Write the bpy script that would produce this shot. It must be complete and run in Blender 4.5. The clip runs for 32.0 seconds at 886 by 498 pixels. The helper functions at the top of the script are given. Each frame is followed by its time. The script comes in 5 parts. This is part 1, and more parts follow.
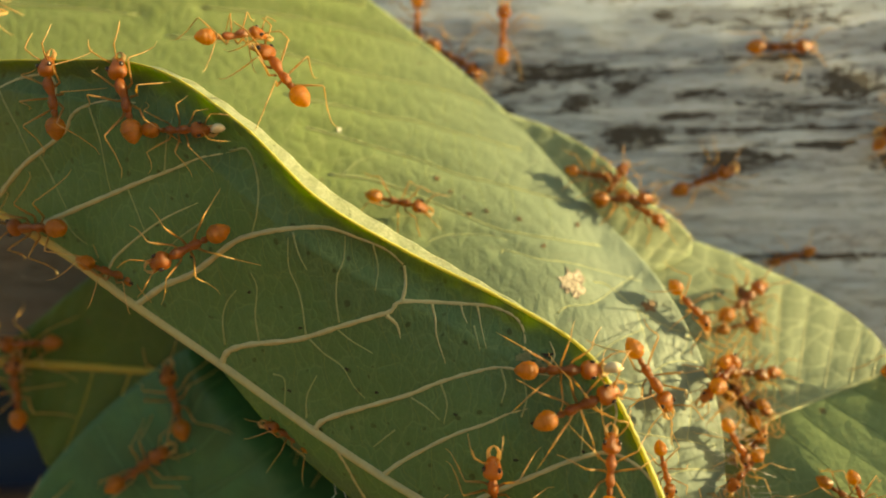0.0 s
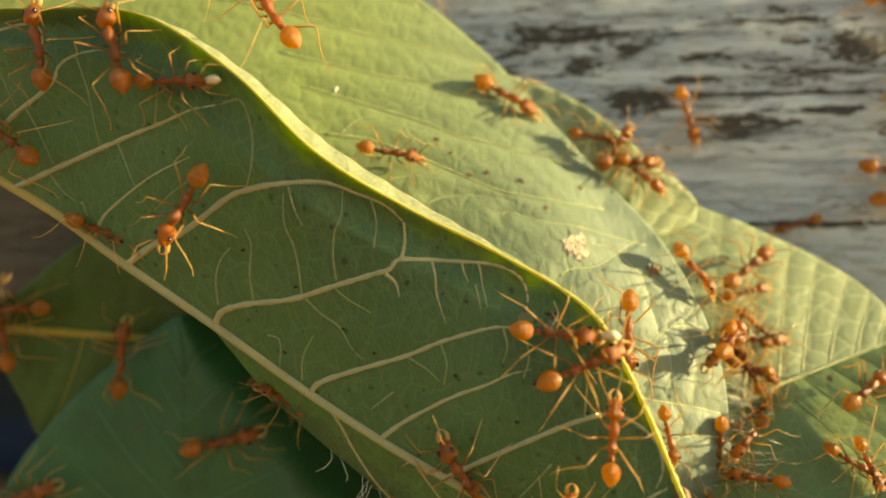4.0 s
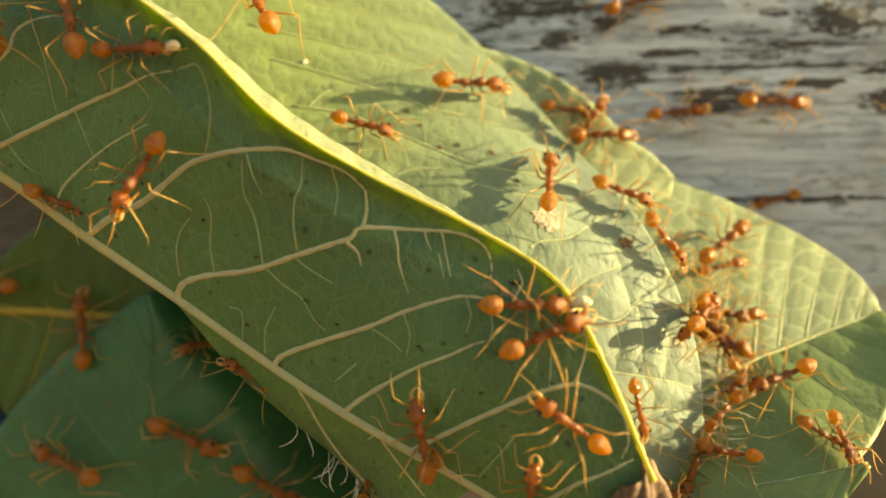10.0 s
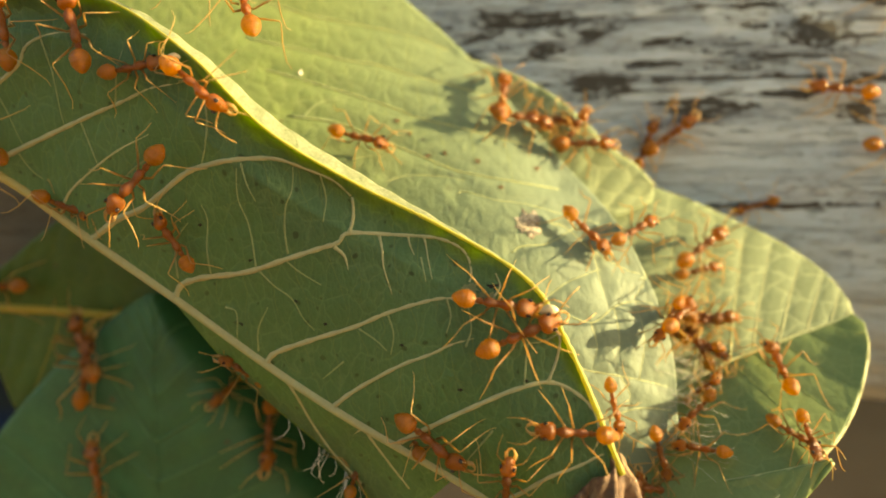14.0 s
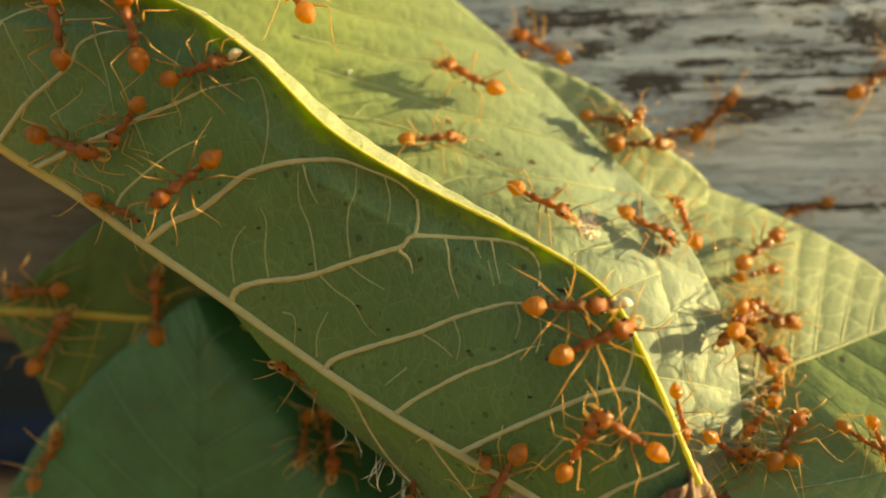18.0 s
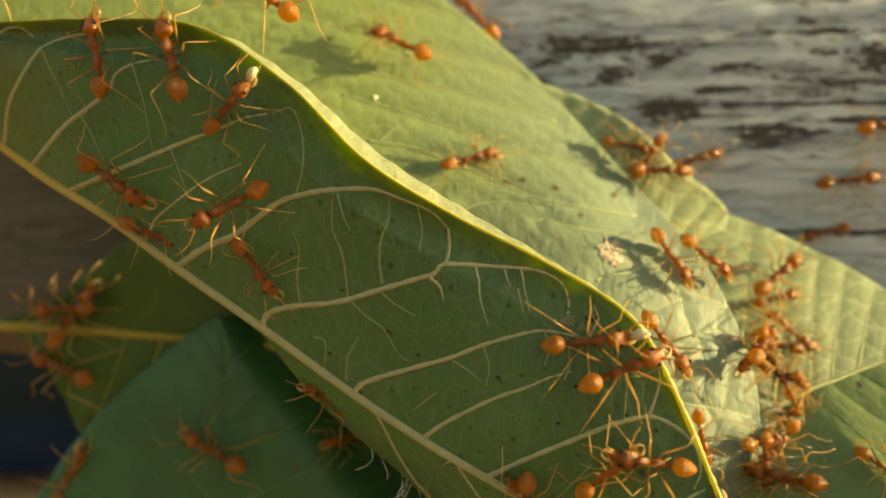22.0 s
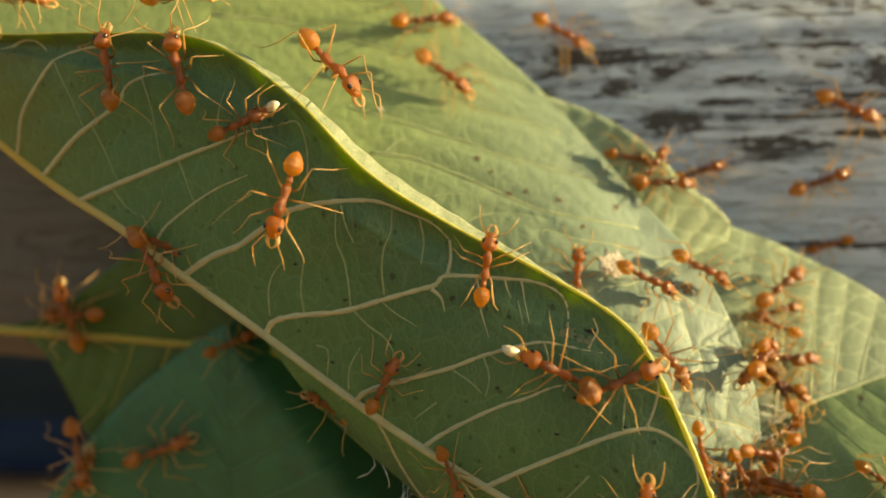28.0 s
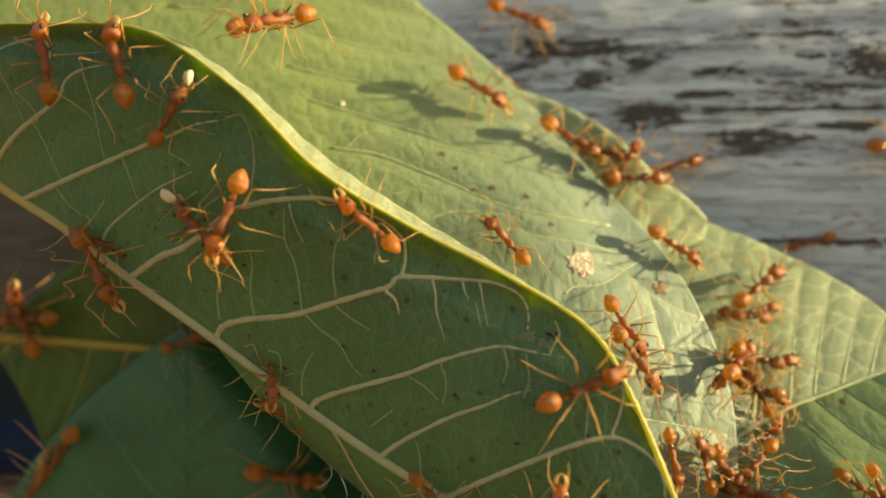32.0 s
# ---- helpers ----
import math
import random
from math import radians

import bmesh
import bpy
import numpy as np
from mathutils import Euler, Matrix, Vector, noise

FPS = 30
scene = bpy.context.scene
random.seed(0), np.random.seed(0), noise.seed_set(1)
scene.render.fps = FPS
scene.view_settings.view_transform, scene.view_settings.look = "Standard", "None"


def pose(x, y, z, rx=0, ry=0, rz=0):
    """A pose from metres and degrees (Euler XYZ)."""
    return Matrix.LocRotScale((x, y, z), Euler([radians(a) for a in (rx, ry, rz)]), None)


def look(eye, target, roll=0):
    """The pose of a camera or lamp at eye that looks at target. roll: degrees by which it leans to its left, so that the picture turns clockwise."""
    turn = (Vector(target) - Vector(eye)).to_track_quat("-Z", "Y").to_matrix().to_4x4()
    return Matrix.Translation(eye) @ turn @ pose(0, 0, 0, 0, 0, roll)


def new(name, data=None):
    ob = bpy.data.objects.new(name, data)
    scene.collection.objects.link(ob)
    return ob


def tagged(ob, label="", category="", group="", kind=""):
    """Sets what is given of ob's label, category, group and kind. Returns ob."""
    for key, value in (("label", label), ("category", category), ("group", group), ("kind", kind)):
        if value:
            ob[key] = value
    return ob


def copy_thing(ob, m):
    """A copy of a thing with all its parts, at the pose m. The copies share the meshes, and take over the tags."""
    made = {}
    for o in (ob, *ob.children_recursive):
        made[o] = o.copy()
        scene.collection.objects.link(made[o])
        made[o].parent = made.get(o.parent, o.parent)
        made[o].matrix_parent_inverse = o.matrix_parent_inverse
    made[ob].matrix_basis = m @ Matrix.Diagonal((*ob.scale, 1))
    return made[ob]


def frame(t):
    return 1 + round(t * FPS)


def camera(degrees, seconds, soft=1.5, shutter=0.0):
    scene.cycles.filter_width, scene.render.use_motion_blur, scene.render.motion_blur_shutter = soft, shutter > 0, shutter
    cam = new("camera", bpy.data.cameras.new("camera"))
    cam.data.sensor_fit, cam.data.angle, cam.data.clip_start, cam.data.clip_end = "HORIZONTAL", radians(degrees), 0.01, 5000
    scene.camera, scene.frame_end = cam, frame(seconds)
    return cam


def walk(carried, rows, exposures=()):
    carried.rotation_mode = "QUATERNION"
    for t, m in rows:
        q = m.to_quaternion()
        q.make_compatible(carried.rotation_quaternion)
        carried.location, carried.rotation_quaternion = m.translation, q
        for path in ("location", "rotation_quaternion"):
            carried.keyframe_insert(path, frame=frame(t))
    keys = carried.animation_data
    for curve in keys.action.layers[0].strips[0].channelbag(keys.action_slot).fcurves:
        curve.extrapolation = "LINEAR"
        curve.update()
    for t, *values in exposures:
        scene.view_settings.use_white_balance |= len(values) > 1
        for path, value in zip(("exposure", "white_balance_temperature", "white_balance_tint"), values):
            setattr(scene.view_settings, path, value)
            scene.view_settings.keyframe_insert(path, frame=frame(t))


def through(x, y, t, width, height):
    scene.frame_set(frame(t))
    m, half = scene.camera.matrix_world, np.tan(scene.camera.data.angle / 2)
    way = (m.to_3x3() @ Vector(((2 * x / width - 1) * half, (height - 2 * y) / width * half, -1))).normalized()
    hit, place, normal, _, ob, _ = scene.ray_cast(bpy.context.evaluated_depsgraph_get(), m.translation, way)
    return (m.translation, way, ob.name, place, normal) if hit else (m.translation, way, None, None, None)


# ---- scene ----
from mathutils.bvhtree import BVHTree

MM = 0.001
HEIGHT = 0.9        # the rail's middle stands this high over the ground


def at(x, y, z):
    """A place in the world from millimetres round the middle of the nest."""
    return Vector((x * MM, y * MM, HEIGHT + z * MM))


# the camera's way: seconds, then millimetres and degrees
PATH = [
    (0.0, 0.66, -65.89, 3.34, 90.995, 0.507, -0.255),
    (0.5, 1.16, -65.46, 1.39, 90.562, 0.380, -0.208),
    (1.0, 1.69, -65.84, 1.30, 90.551, 0.403, -0.419),
    (1.5, 0.17, -65.38, 0.79, 90.321, 0.489, -0.221),
    (2.0, -0.50, -65.11, 0.88, 90.336, 0.428, -0.375),
    (2.5, 0.37, -64.94, 1.08, 90.168, 0.343, -0.501),
    (3.0, 0.33, -64.58, 0.90, 90.114, 0.303, -0.508),
    (3.5, 0.29, -64.20, 0.71, 90.054, 0.265, -0.533),
    (4.0, 0.25, -63.78, 0.52, 89.989, 0.228, -0.577),
    (4.5, 0.22, -63.34, 0.34, 89.918, 0.192, -0.639),
    (5.0, -1.14, -62.82, 1.19, 90.131, 0.320, -0.429),
    (5.5, 1.28, -62.79, 0.12, 89.761, 0.297, -0.573),
    (6.0, 2.90, -62.84, -0.47, 89.614, 0.398, -0.653),
    (6.5, 2.67, -62.65, 0.21, 89.585, 0.536, -0.331),
    (7.0, 5.25, -62.52, -1.58, 89.629, 0.471, -0.446),
    (7.5, 6.38, -63.10, -1.53, 89.456, 0.517, -0.545),
    (8.0, 5.59, -63.55, -1.94, 89.653, 0.436, -0.521),
    (8.5, 6.16, -63.85, -2.02, 89.615, 0.444, -0.561),
    (9.0, 5.31, -63.33, -1.89, 89.718, 0.430, -0.567),
    (9.5, 4.49, -62.67, -1.78, 89.653, 0.416, -0.624),
    (10.0, 3.59, -62.53, -1.94, 89.621, 0.385, -0.589),
    (10.5, 3.92, -62.77, -2.33, 89.460, 0.434, -0.707),
    (11.0, 2.27, -63.32, -2.08, 89.340, 0.331, -0.561),
    (11.5, 2.95, -64.33, -2.26, 89.454, 0.262, -0.611),
    (12.0, 0.97, -64.73, -1.25, 89.542, 0.287, -0.298),
    (12.5, 3.37, -65.38, -2.47, 89.573, 0.150, -0.502),
    (13.0, 3.94, -66.31, -2.26, 89.637, 0.072, -0.306),
    (13.5, 7.76, -66.59, -2.50, 89.810, 0.134, -0.478),
    (14.0, 6.07, -66.16, -1.59, 89.700, 0.127, 0.143),
    (14.5, 4.06, -64.40, -2.63, 89.194, 0.106, 1.072),
    (15.0, 3.41, -64.39, -2.30, 89.287, 0.185, 0.919),
    (15.5, 2.75, -64.35, -1.97, 89.374, 0.265, 0.748),
    (16.0, 2.10, -64.29, -1.65, 89.456, 0.346, 0.560),
    (16.5, 1.44, -64.20, -1.32, 89.532, 0.429, 0.353),
    (17.0, -0.32, -64.49, -1.36, 89.724, 0.313, 0.280),
    (17.5, -1.72, -64.63, -0.87, 90.041, 0.335, 0.301),
    (18.0, -0.09, -64.40, -1.35, 89.769, 0.253, 0.191),
    (18.5, 0.19, -64.19, -0.92, 89.792, 0.107, 0.139),
    (19.0, -0.23, -64.11, -0.96, 89.762, 0.064, 0.110),
    (19.5, -1.01, -64.89, -0.89, 89.780, 0.062, 0.118),
    (20.0, -1.58, -66.47, -0.55, 89.716, 0.048, 0.217),
    (20.5, -0.45, -67.36, 0.78, 90.121, -0.276, -0.153),
    (21.0, -3.18, -67.32, 1.80, 90.072, -0.221, 0.059),
    (21.5, -3.35, -65.98, 0.78, 89.948, -0.174, 0.082),
    (22.0, -3.11, -65.75, 0.69, 90.270, -0.223, 0.062),
    (22.5, -2.88, -66.65, 0.46, 90.112, -0.303, -0.017),
    (23.0, -5.96, -68.35, 2.44, 90.188, -0.361, -0.089),
    (23.5, -8.08, -67.99, 1.90, 89.884, -0.503, -0.183),
    (24.0, -9.00, -67.20, 3.10, 90.117, -0.762, -0.386),
    (24.5, -9.26, -65.88, 2.57, 90.178, -0.800, -0.371),
    (25.0, -8.43, -65.44, 2.86, 90.243, -0.727, -0.427),
    (25.5, -7.33, -65.37, 1.66, 90.115, -0.819, -0.335),
    (26.0, -6.56, -65.52, 1.42, 90.222, -0.762, -0.019),
    (26.5, -5.78, -65.66, 1.18, 90.325, -0.707, 0.280),
    (27.0, -5.01, -65.77, 0.94, 90.422, -0.656, 0.560),
    (27.5, -4.24, -65.86, 0.70, 90.514, -0.607, 0.822),
    (28.0, -2.19, -66.67, 1.34, 90.649, -0.645, 0.952),
    (28.5, -2.27, -67.54, 1.79, 90.789, -0.497, 1.064),
    (29.0, -3.08, -67.72, 0.94, 90.644, -0.536, 0.843),
    (29.5, -2.06, -67.57, 1.14, 90.764, -0.546, 0.817),
    (30.0, -0.58, -66.67, 0.61, 90.685, -0.574, 0.826),
    (30.5, 0.56, -66.14, 0.65, 90.654, -0.519, 0.814),
    (31.0, 1.49, -65.22, 1.42, 90.599, -0.437, 0.892),
    (31.5, 1.48, -64.04, 1.22, 90.501, -0.510, 1.019),
    (32.0, 1.92, -63.16, 1.49, 90.547, -0.342, 0.963),
]

cam = camera(64, 32.0, soft=1.8)
walk(cam, [(t, pose(x * MM, y * MM, HEIGHT + z * MM, rx, ry, rz)) for t, x, y, z, rx, ry, rz in PATH],
     exposures=[(0, 1.46, 9500, -1), (4, 1.68, 9550, -1), (9, 1.89, 9600, 0), (13, 1.86, 9900, 0), (19, 1.67, 10700, -2), (24, 1.45, 10700, -3), (25.5, 1.47, 9500, -1), (28, 1.49, 8350, 2), (32, 1.49, 8250, 3)])

# ---- light: a low warm sun that grazes the leaves from the side, blue sky above ----
SUN = Vector((0.94, -0.045, 0.2)).normalized()
sun = new("sun", bpy.data.lights.new("sun", "SUN"))
sun.data.energy, sun.data.angle, sun.data.color = 6.2, radians(0.6), (1.0, 0.84, 0.56)
sun.matrix_world = look(SUN * 3, (0, 0, 0))
world = bpy.data.worlds.new("sky")
scene.world = world
world.use_nodes = True
sky = world.node_tree.nodes.new("ShaderNodeTexSky")
sky.sky_type, sky.sun_disc = "NISHITA", False
sky.sun_elevation, sky.sun_rotation = math.asin(SUN.z), math.atan2(SUN.x, SUN.y)
sky.dust_density, sky.air_density = 2.0, 1.0
world.node_tree.links.new(sky.outputs[0], world.node_tree.nodes["Background"].inputs[0])
world.node_tree.nodes["Background"].inputs[1].default_value = 0.12
cam.data.dof.use_dof = True
cam.data.dof.focus_distance = 0.068
cam.data.dof.aperture_fstop = 13.5


# ---- the shapes of the leaves, in millimetres ----
def glide(points, u):
    """A smooth curve through the points, at u from 0 to 1 (an array)."""
    p = np.asarray(points, float)
    n = len(p) - 1
    x = np.clip(np.asarray(u, float), 0, 1) * n
    i = np.minimum(x.astype(int), n - 1)
    f = (x - i)[..., None]
    a, b = p[i], p[i + 1]
    before = np.where((i > 0)[..., None], p[np.maximum(i - 1, 0)], 2 * a - b)
    after = np.where((i < n - 1)[..., None], p[np.minimum(i + 2, n)], 2 * b - a)
    return 0.5 * (2 * a + (b - before) * f + (2 * before - 5 * a + 4 * b - after) * f ** 2
                  + (3 * a - before - 3 * b + after) * f ** 3)


def sheet(curves, s, t):
    """The place on a leaf: s runs along its curves, t from the first curve to the last."""
    lines = np.stack([glide(c, s) for c in curves])
    n = len(curves) - 1
    x = np.clip(t, 0, 1) * n
    i = np.minimum(x.astype(int), n - 1)
    f = (x - i)[..., None]
    cell = np.arange(len(i))
    a, b = lines[i, cell], lines[i + 1, cell]
    before = np.where((i > 0)[..., None], lines[np.maximum(i - 1, 0), cell], 2 * a - b)
    after = np.where((i < n - 1)[..., None], lines[np.minimum(i + 2, n), cell], 2 * b - a)
    return 0.5 * (2 * a + (b - before) * f + (2 * before - 5 * a + 4 * b - after) * f ** 2
                  + (3 * a - before - 3 * b + after) * f ** 3)


FRONT_RIB = [(-74, 19, 30), (-57.7, 14.5, 16.4), (-47.5, 12, 9.2), (-38.5, 9.5, 4.2), (-31.4, 8, -0.6), (-22.3, 7.3, -6.7),
             (-12.2, 6.1, -13.6), (-5, 4.5, -17.9), (1.1, 3.5, -21.2), (7, 3, -24.4), (16, 2.5, -30)]
FRONT_MID = [(-70.5, 12.5, 32.2), (-53.9, 9.7, 21.9), (-43.1, 7.8, 16.9), (-33.5, 5.5, 13.4), (-25.0, 4.0, 8.2), (-16.4, 3.2, 1.5), (-6.6, 2.2, -4.6), (1.2, 1.1, -9.1), (7.6, -0.4, -13.1), (12.6, -1.0, -18.2), (18.2, -1.4, -26.2)]
FRONT_CREST = [(-68.0, 12, 30.0), (-54.4, 9.2, 25.2), (-40, 5, 23.8), (-27.1, 1.0, 22), (-17.8, -1.3, 16.2), (-10.5, -1.4, 9.1),
               (-2.5, 0.0, 4.2), (6.0, 0.0, -0.1), (13.7, -0.6, -5.0), (17.4, -1.3, -11.2), (21.9, -2.4, -22.3)]
ROLL_WIDTH = [0.15, 0.15, 0.2, 0.3, 0.55, 0.95, 0.8, 0.35, 0.2, 0.2, 0.2]
ROLL_DEPTH = [3, 4, 4, 2, 0.5, 0, 0, 0, 0, 0, 0]
FRONT_ROLL = [(x + 1.0 * w, y + 1.2 * w + d, z + 1.1 * w + 0.12 * d) for (x, y, z), w, d in zip(FRONT_CREST, ROLL_WIDTH, ROLL_DEPTH)]
RIM = [[(x + 0.15 * d, y + 0.9 * d, z + d) for x, y, z in FRONT_CREST] for d in (0.0, 4.0, 8.0)]     # where ants stand astride the margin
BACK_INNER = [(-90, 22, 26), (-62, 19, 20), (-39, 16.5, 12.5), (-23.5, 14, 7.6), (-8, 12, 0), (4, 9.3, -6), (11, 8, -13), (13, 7, -21), (14, 7, -34)]
BACK_MID = [(-78, 26, 44), (-52, 25, 36.5), (-30, 23.2, 28.2), (-11.4, 20.8, 19.3), (3.6, 16.6, 9), (14.6, 13, 0.9), (21.6, 11, -8), (25.4, 10.2, -17), (26, 9.8, -31)]
BACK_MARGIN = [(-45, 31, 70), (-28, 30, 55), (-12, 29.2, 41.3), (2.3, 27.8, 29.5), (11.2, 25.3, 20.4), (19.1, 21.6, 10.1), (26.6, 16.2, -0.2), (31.2, 12.9, -13.3), (31.5, 11.2, -31.6)]
TIP_UPPER = [(-2, 25.5, 22), (6, 25.5, 22.9), (11.4, 25.4, 21.7), (15.8, 24.6, 19.8), (19.8, 23.4, 17.2), (23.2, 22.6, 14.1), (26.4, 22.5, 10.9), (30, 22.8, 8.4), (32.4, 23, 5.9)]
TIP_LOWER = [(0, 20.5, 8), (5, 20.8, 7), (10, 21, 6), (13.9, 21, 4.9), (17.7, 20.9, 3.9), (20.6, 20.9, 2.9), (23.5, 21.3, 1.9), (27.4, 22.1, 1.9), (32.2, 23.5, 3.8)]
RIGHT_UPPER = [(20, 25.6, 6), (28, 25.6, 7), (37, 25.4, 4.4), (42.6, 25, 1.8), (47.2, 24.4, -0.5), (51.6, 23.4, -3.4), (54.3, 22, -6.2), (55.6, 20.6, -9)]
RIGHT_RIB = [(21.6, 12.5, -24.6), (27.2, 14, -21.5), (32.8, 15.2, -18.2), (38.9, 16.4, -15.2), (43, 17.2, -13.9), (48, 18.2, -12.3), (52.3, 19, -11.1), (55.4, 19.8, -9.9)]
RIGHT_LOWER = [(23, 3, -40), (29, 3, -35), (35.6, 3.6, -29.2), (41.8, 5, -24.8), (46.9, 7.8, -22.2), (51, 11, -18.6), (54.4, 14.8, -13.9), (56, 18.4, -11)]
LOW_UPPER = [(-76.7, 30, -63.6), (-63.7, 29, -42.8), (-56.2, 28, -31.4), (-51.9, 27.5, -24.9), (-44.7, 27, -17.1), (-38.5, 26.5, -12), (-34.6, 26, -9.2), (-32, 26, -7.6)]
LOW_RIB = [(-38, 26, -68), (-34, 25.5, -54), (-31.5, 25, -43), (-31, 25, -34), (-31, 24.6, -26), (-31, 24.6, -18), (-31.2, 25, -12), (-31.8, 25.6, -8)]
LOW_LOWER = [(-2, 27, -66), (-8, 26, -50), (-12.6, 25.4, -39), (-16.6, 25, -31), (-20.6, 25, -24), (-25.6, 25, -16.4), (-29.4, 25.4, -11), (-31.4, 26, -7.8)]
LOW_DEEP = [(x + 11 * k, y + 13 * k, z) for (x, y, z), k in zip(LOW_LOWER, (1, 1, 1, 1, 1, 0.9, 0.7, 0.4))]     # turned away into the shade
SIDE_UPPER = [(-64.7, 30.6, -9), (-58.4, 29.8, -7.3), (-53.2, 29, -4.2), (-48, 28.4, 0), (-41.8, 28, 4.2), (-33.4, 28, 8.4), (-20.9, 28, 10.4), (-8.4, 28, 6.3)]
SIDE_RIB = [(-66.8, 31, -9.3), (-59.5, 30.2, -9.6), (-53.2, 29.6, -9.9), (-47, 29.2, -10.2), (-39.7, 28.6, -10.7), (-31.3, 28.2, -11.3), (-20.9, 28, -12.5), (-8.4, 28, -14.6)]
SIDE_LOWER = [(-64.7, 30.8, -9.6), (-59.9, 30.2, -11.1), (-56.8, 29.8, -14.6), (-53.9, 29.6, -19.4), (-51.1, 29.4, -24), (-44, 29.2, -22), (-36, 29, -19), (-26, 29, -15)]
STRIP_UPPER = [(-22.3, 7.5, -6.7), (-14.9, 6.8, -11.8), (-9.5, 5.8, -15.3), (-1.8, 4.3, -19.7), (7, 3.2, -24.4)]
STRIP_LOWER = [(-22.2, 7.9, -7.4), (-17.2, 10, -14.5), (-11.6, 10, -19.6), (-5.8, 10, -24.6), (0.5, 9.5, -32)]
LEAVES = {
    "front": [FRONT_RIB, FRONT_MID, FRONT_CREST], "back": [BACK_INNER, BACK_MID, BACK_MARGIN], "tip": [TIP_LOWER, TIP_UPPER],
    "right_up": [RIGHT_RIB, RIGHT_UPPER], "right_low": [RIGHT_RIB, RIGHT_LOWER], "low_up": [LOW_RIB, LOW_UPPER], "low_low": [LOW_RIB, LOW_LOWER, LOW_DEEP],
    "side_up": [SIDE_RIB, SIDE_UPPER], "side_low": [SIDE_RIB, SIDE_LOWER], "strip": [STRIP_UPPER, STRIP_LOWER], "rim": RIM}
LOG_MIDDLE, LOG_RADIUS, LOG_DEPTH, LOG_SLOPE, LOG_TURN = 22.0, 44.0, 31.4, -0.06, -0.07

# ---- materials ----
class Mat:
    """A node material with short ways to add nodes."""

    def __init__(self, name):
        self.m = bpy.data.materials.new(name)
        self.m.use_nodes = True
        self.t = self.m.node_tree
        self.bsdf = self.t.nodes["Principled BSDF"]
        self.out = self.t.nodes["Material Output"]

    def add(self, kind, ins=(), **props):
        n = self.t.nodes.new("ShaderNode" + kind)
        for k, v in props.items():
            setattr(n, k, v)
        for k, v in dict(ins).items():
            if isinstance(v, bpy.types.NodeSocket):
                self.t.links.new(v, n.inputs[k])
            else:
                n.inputs[k].default_value = v
        return n

    def link(self, a, b):
        self.t.links.new(a, b)

    def coords(self, space="Object", scale=(1, 1, 1), turn=(0, 0, 0)):
        c = self.add("TexCoord")
        return self.add("Mapping", {"Vector": c.outputs[space], "Scale": scale, "Rotation": turn}).outputs[0]

    def noise(self, where, scale, detail=5, rough=0.6, distort=0.0):
        return self.add("TexNoise", {"Vector": where, "Scale": scale, "Detail": detail, "Roughness": rough, "Distortion": distort}).outputs[0]

    def ramp(self, fac, stops):
        n = self.add("ValToRGB", {"Fac": fac})
        e = n.color_ramp.elements
        while len(e) < len(stops):
            e.new(0.5)
        for el, (p, c) in zip(e, stops):
            el.position = p
            el.color = (*c, 1) if len(c) == 3 else c
        return n.outputs[0]

    def span(self, fac, a, b, lo=0.0, hi=1.0):
        return self.add("MapRange", {"Value": fac, "From Min": a, "From Max": b, "To Min": lo, "To Max": hi}).outputs[0]

    def mix(self, fac, a, b, kind="MIX"):
        n = self.add("Mix", data_type="RGBA", blend_type=kind)
        for i, v in ((0, fac), (6, a), (7, b)):
            if isinstance(v, bpy.types.NodeSocket):
                self.link(v, n.inputs[i])
            else:
                n.inputs[i].default_value = v if i == 0 else (*v, 1)
        return n.outputs[2]

    def math(self, op, a, b=0.0):
        return self.add("Math", {0: a, 1: b}, operation=op).outputs[0]

    def bump(self, height, strength, distance, normal=None):
        ins = {"Height": height, "Strength": strength, "Distance": distance}
        if normal is not None:
            ins["Normal"] = normal
        return self.add("Bump", ins).outputs[0]

    def set(self, **ins):
        for k, v in ins.items():
            s = self.bsdf.inputs[k.replace("_", " ")]
            if isinstance(v, bpy.types.NodeSocket):
                self.link(v, s)
            else:
                s.default_value = (*v, 1) if isinstance(v, tuple) else v
        return self


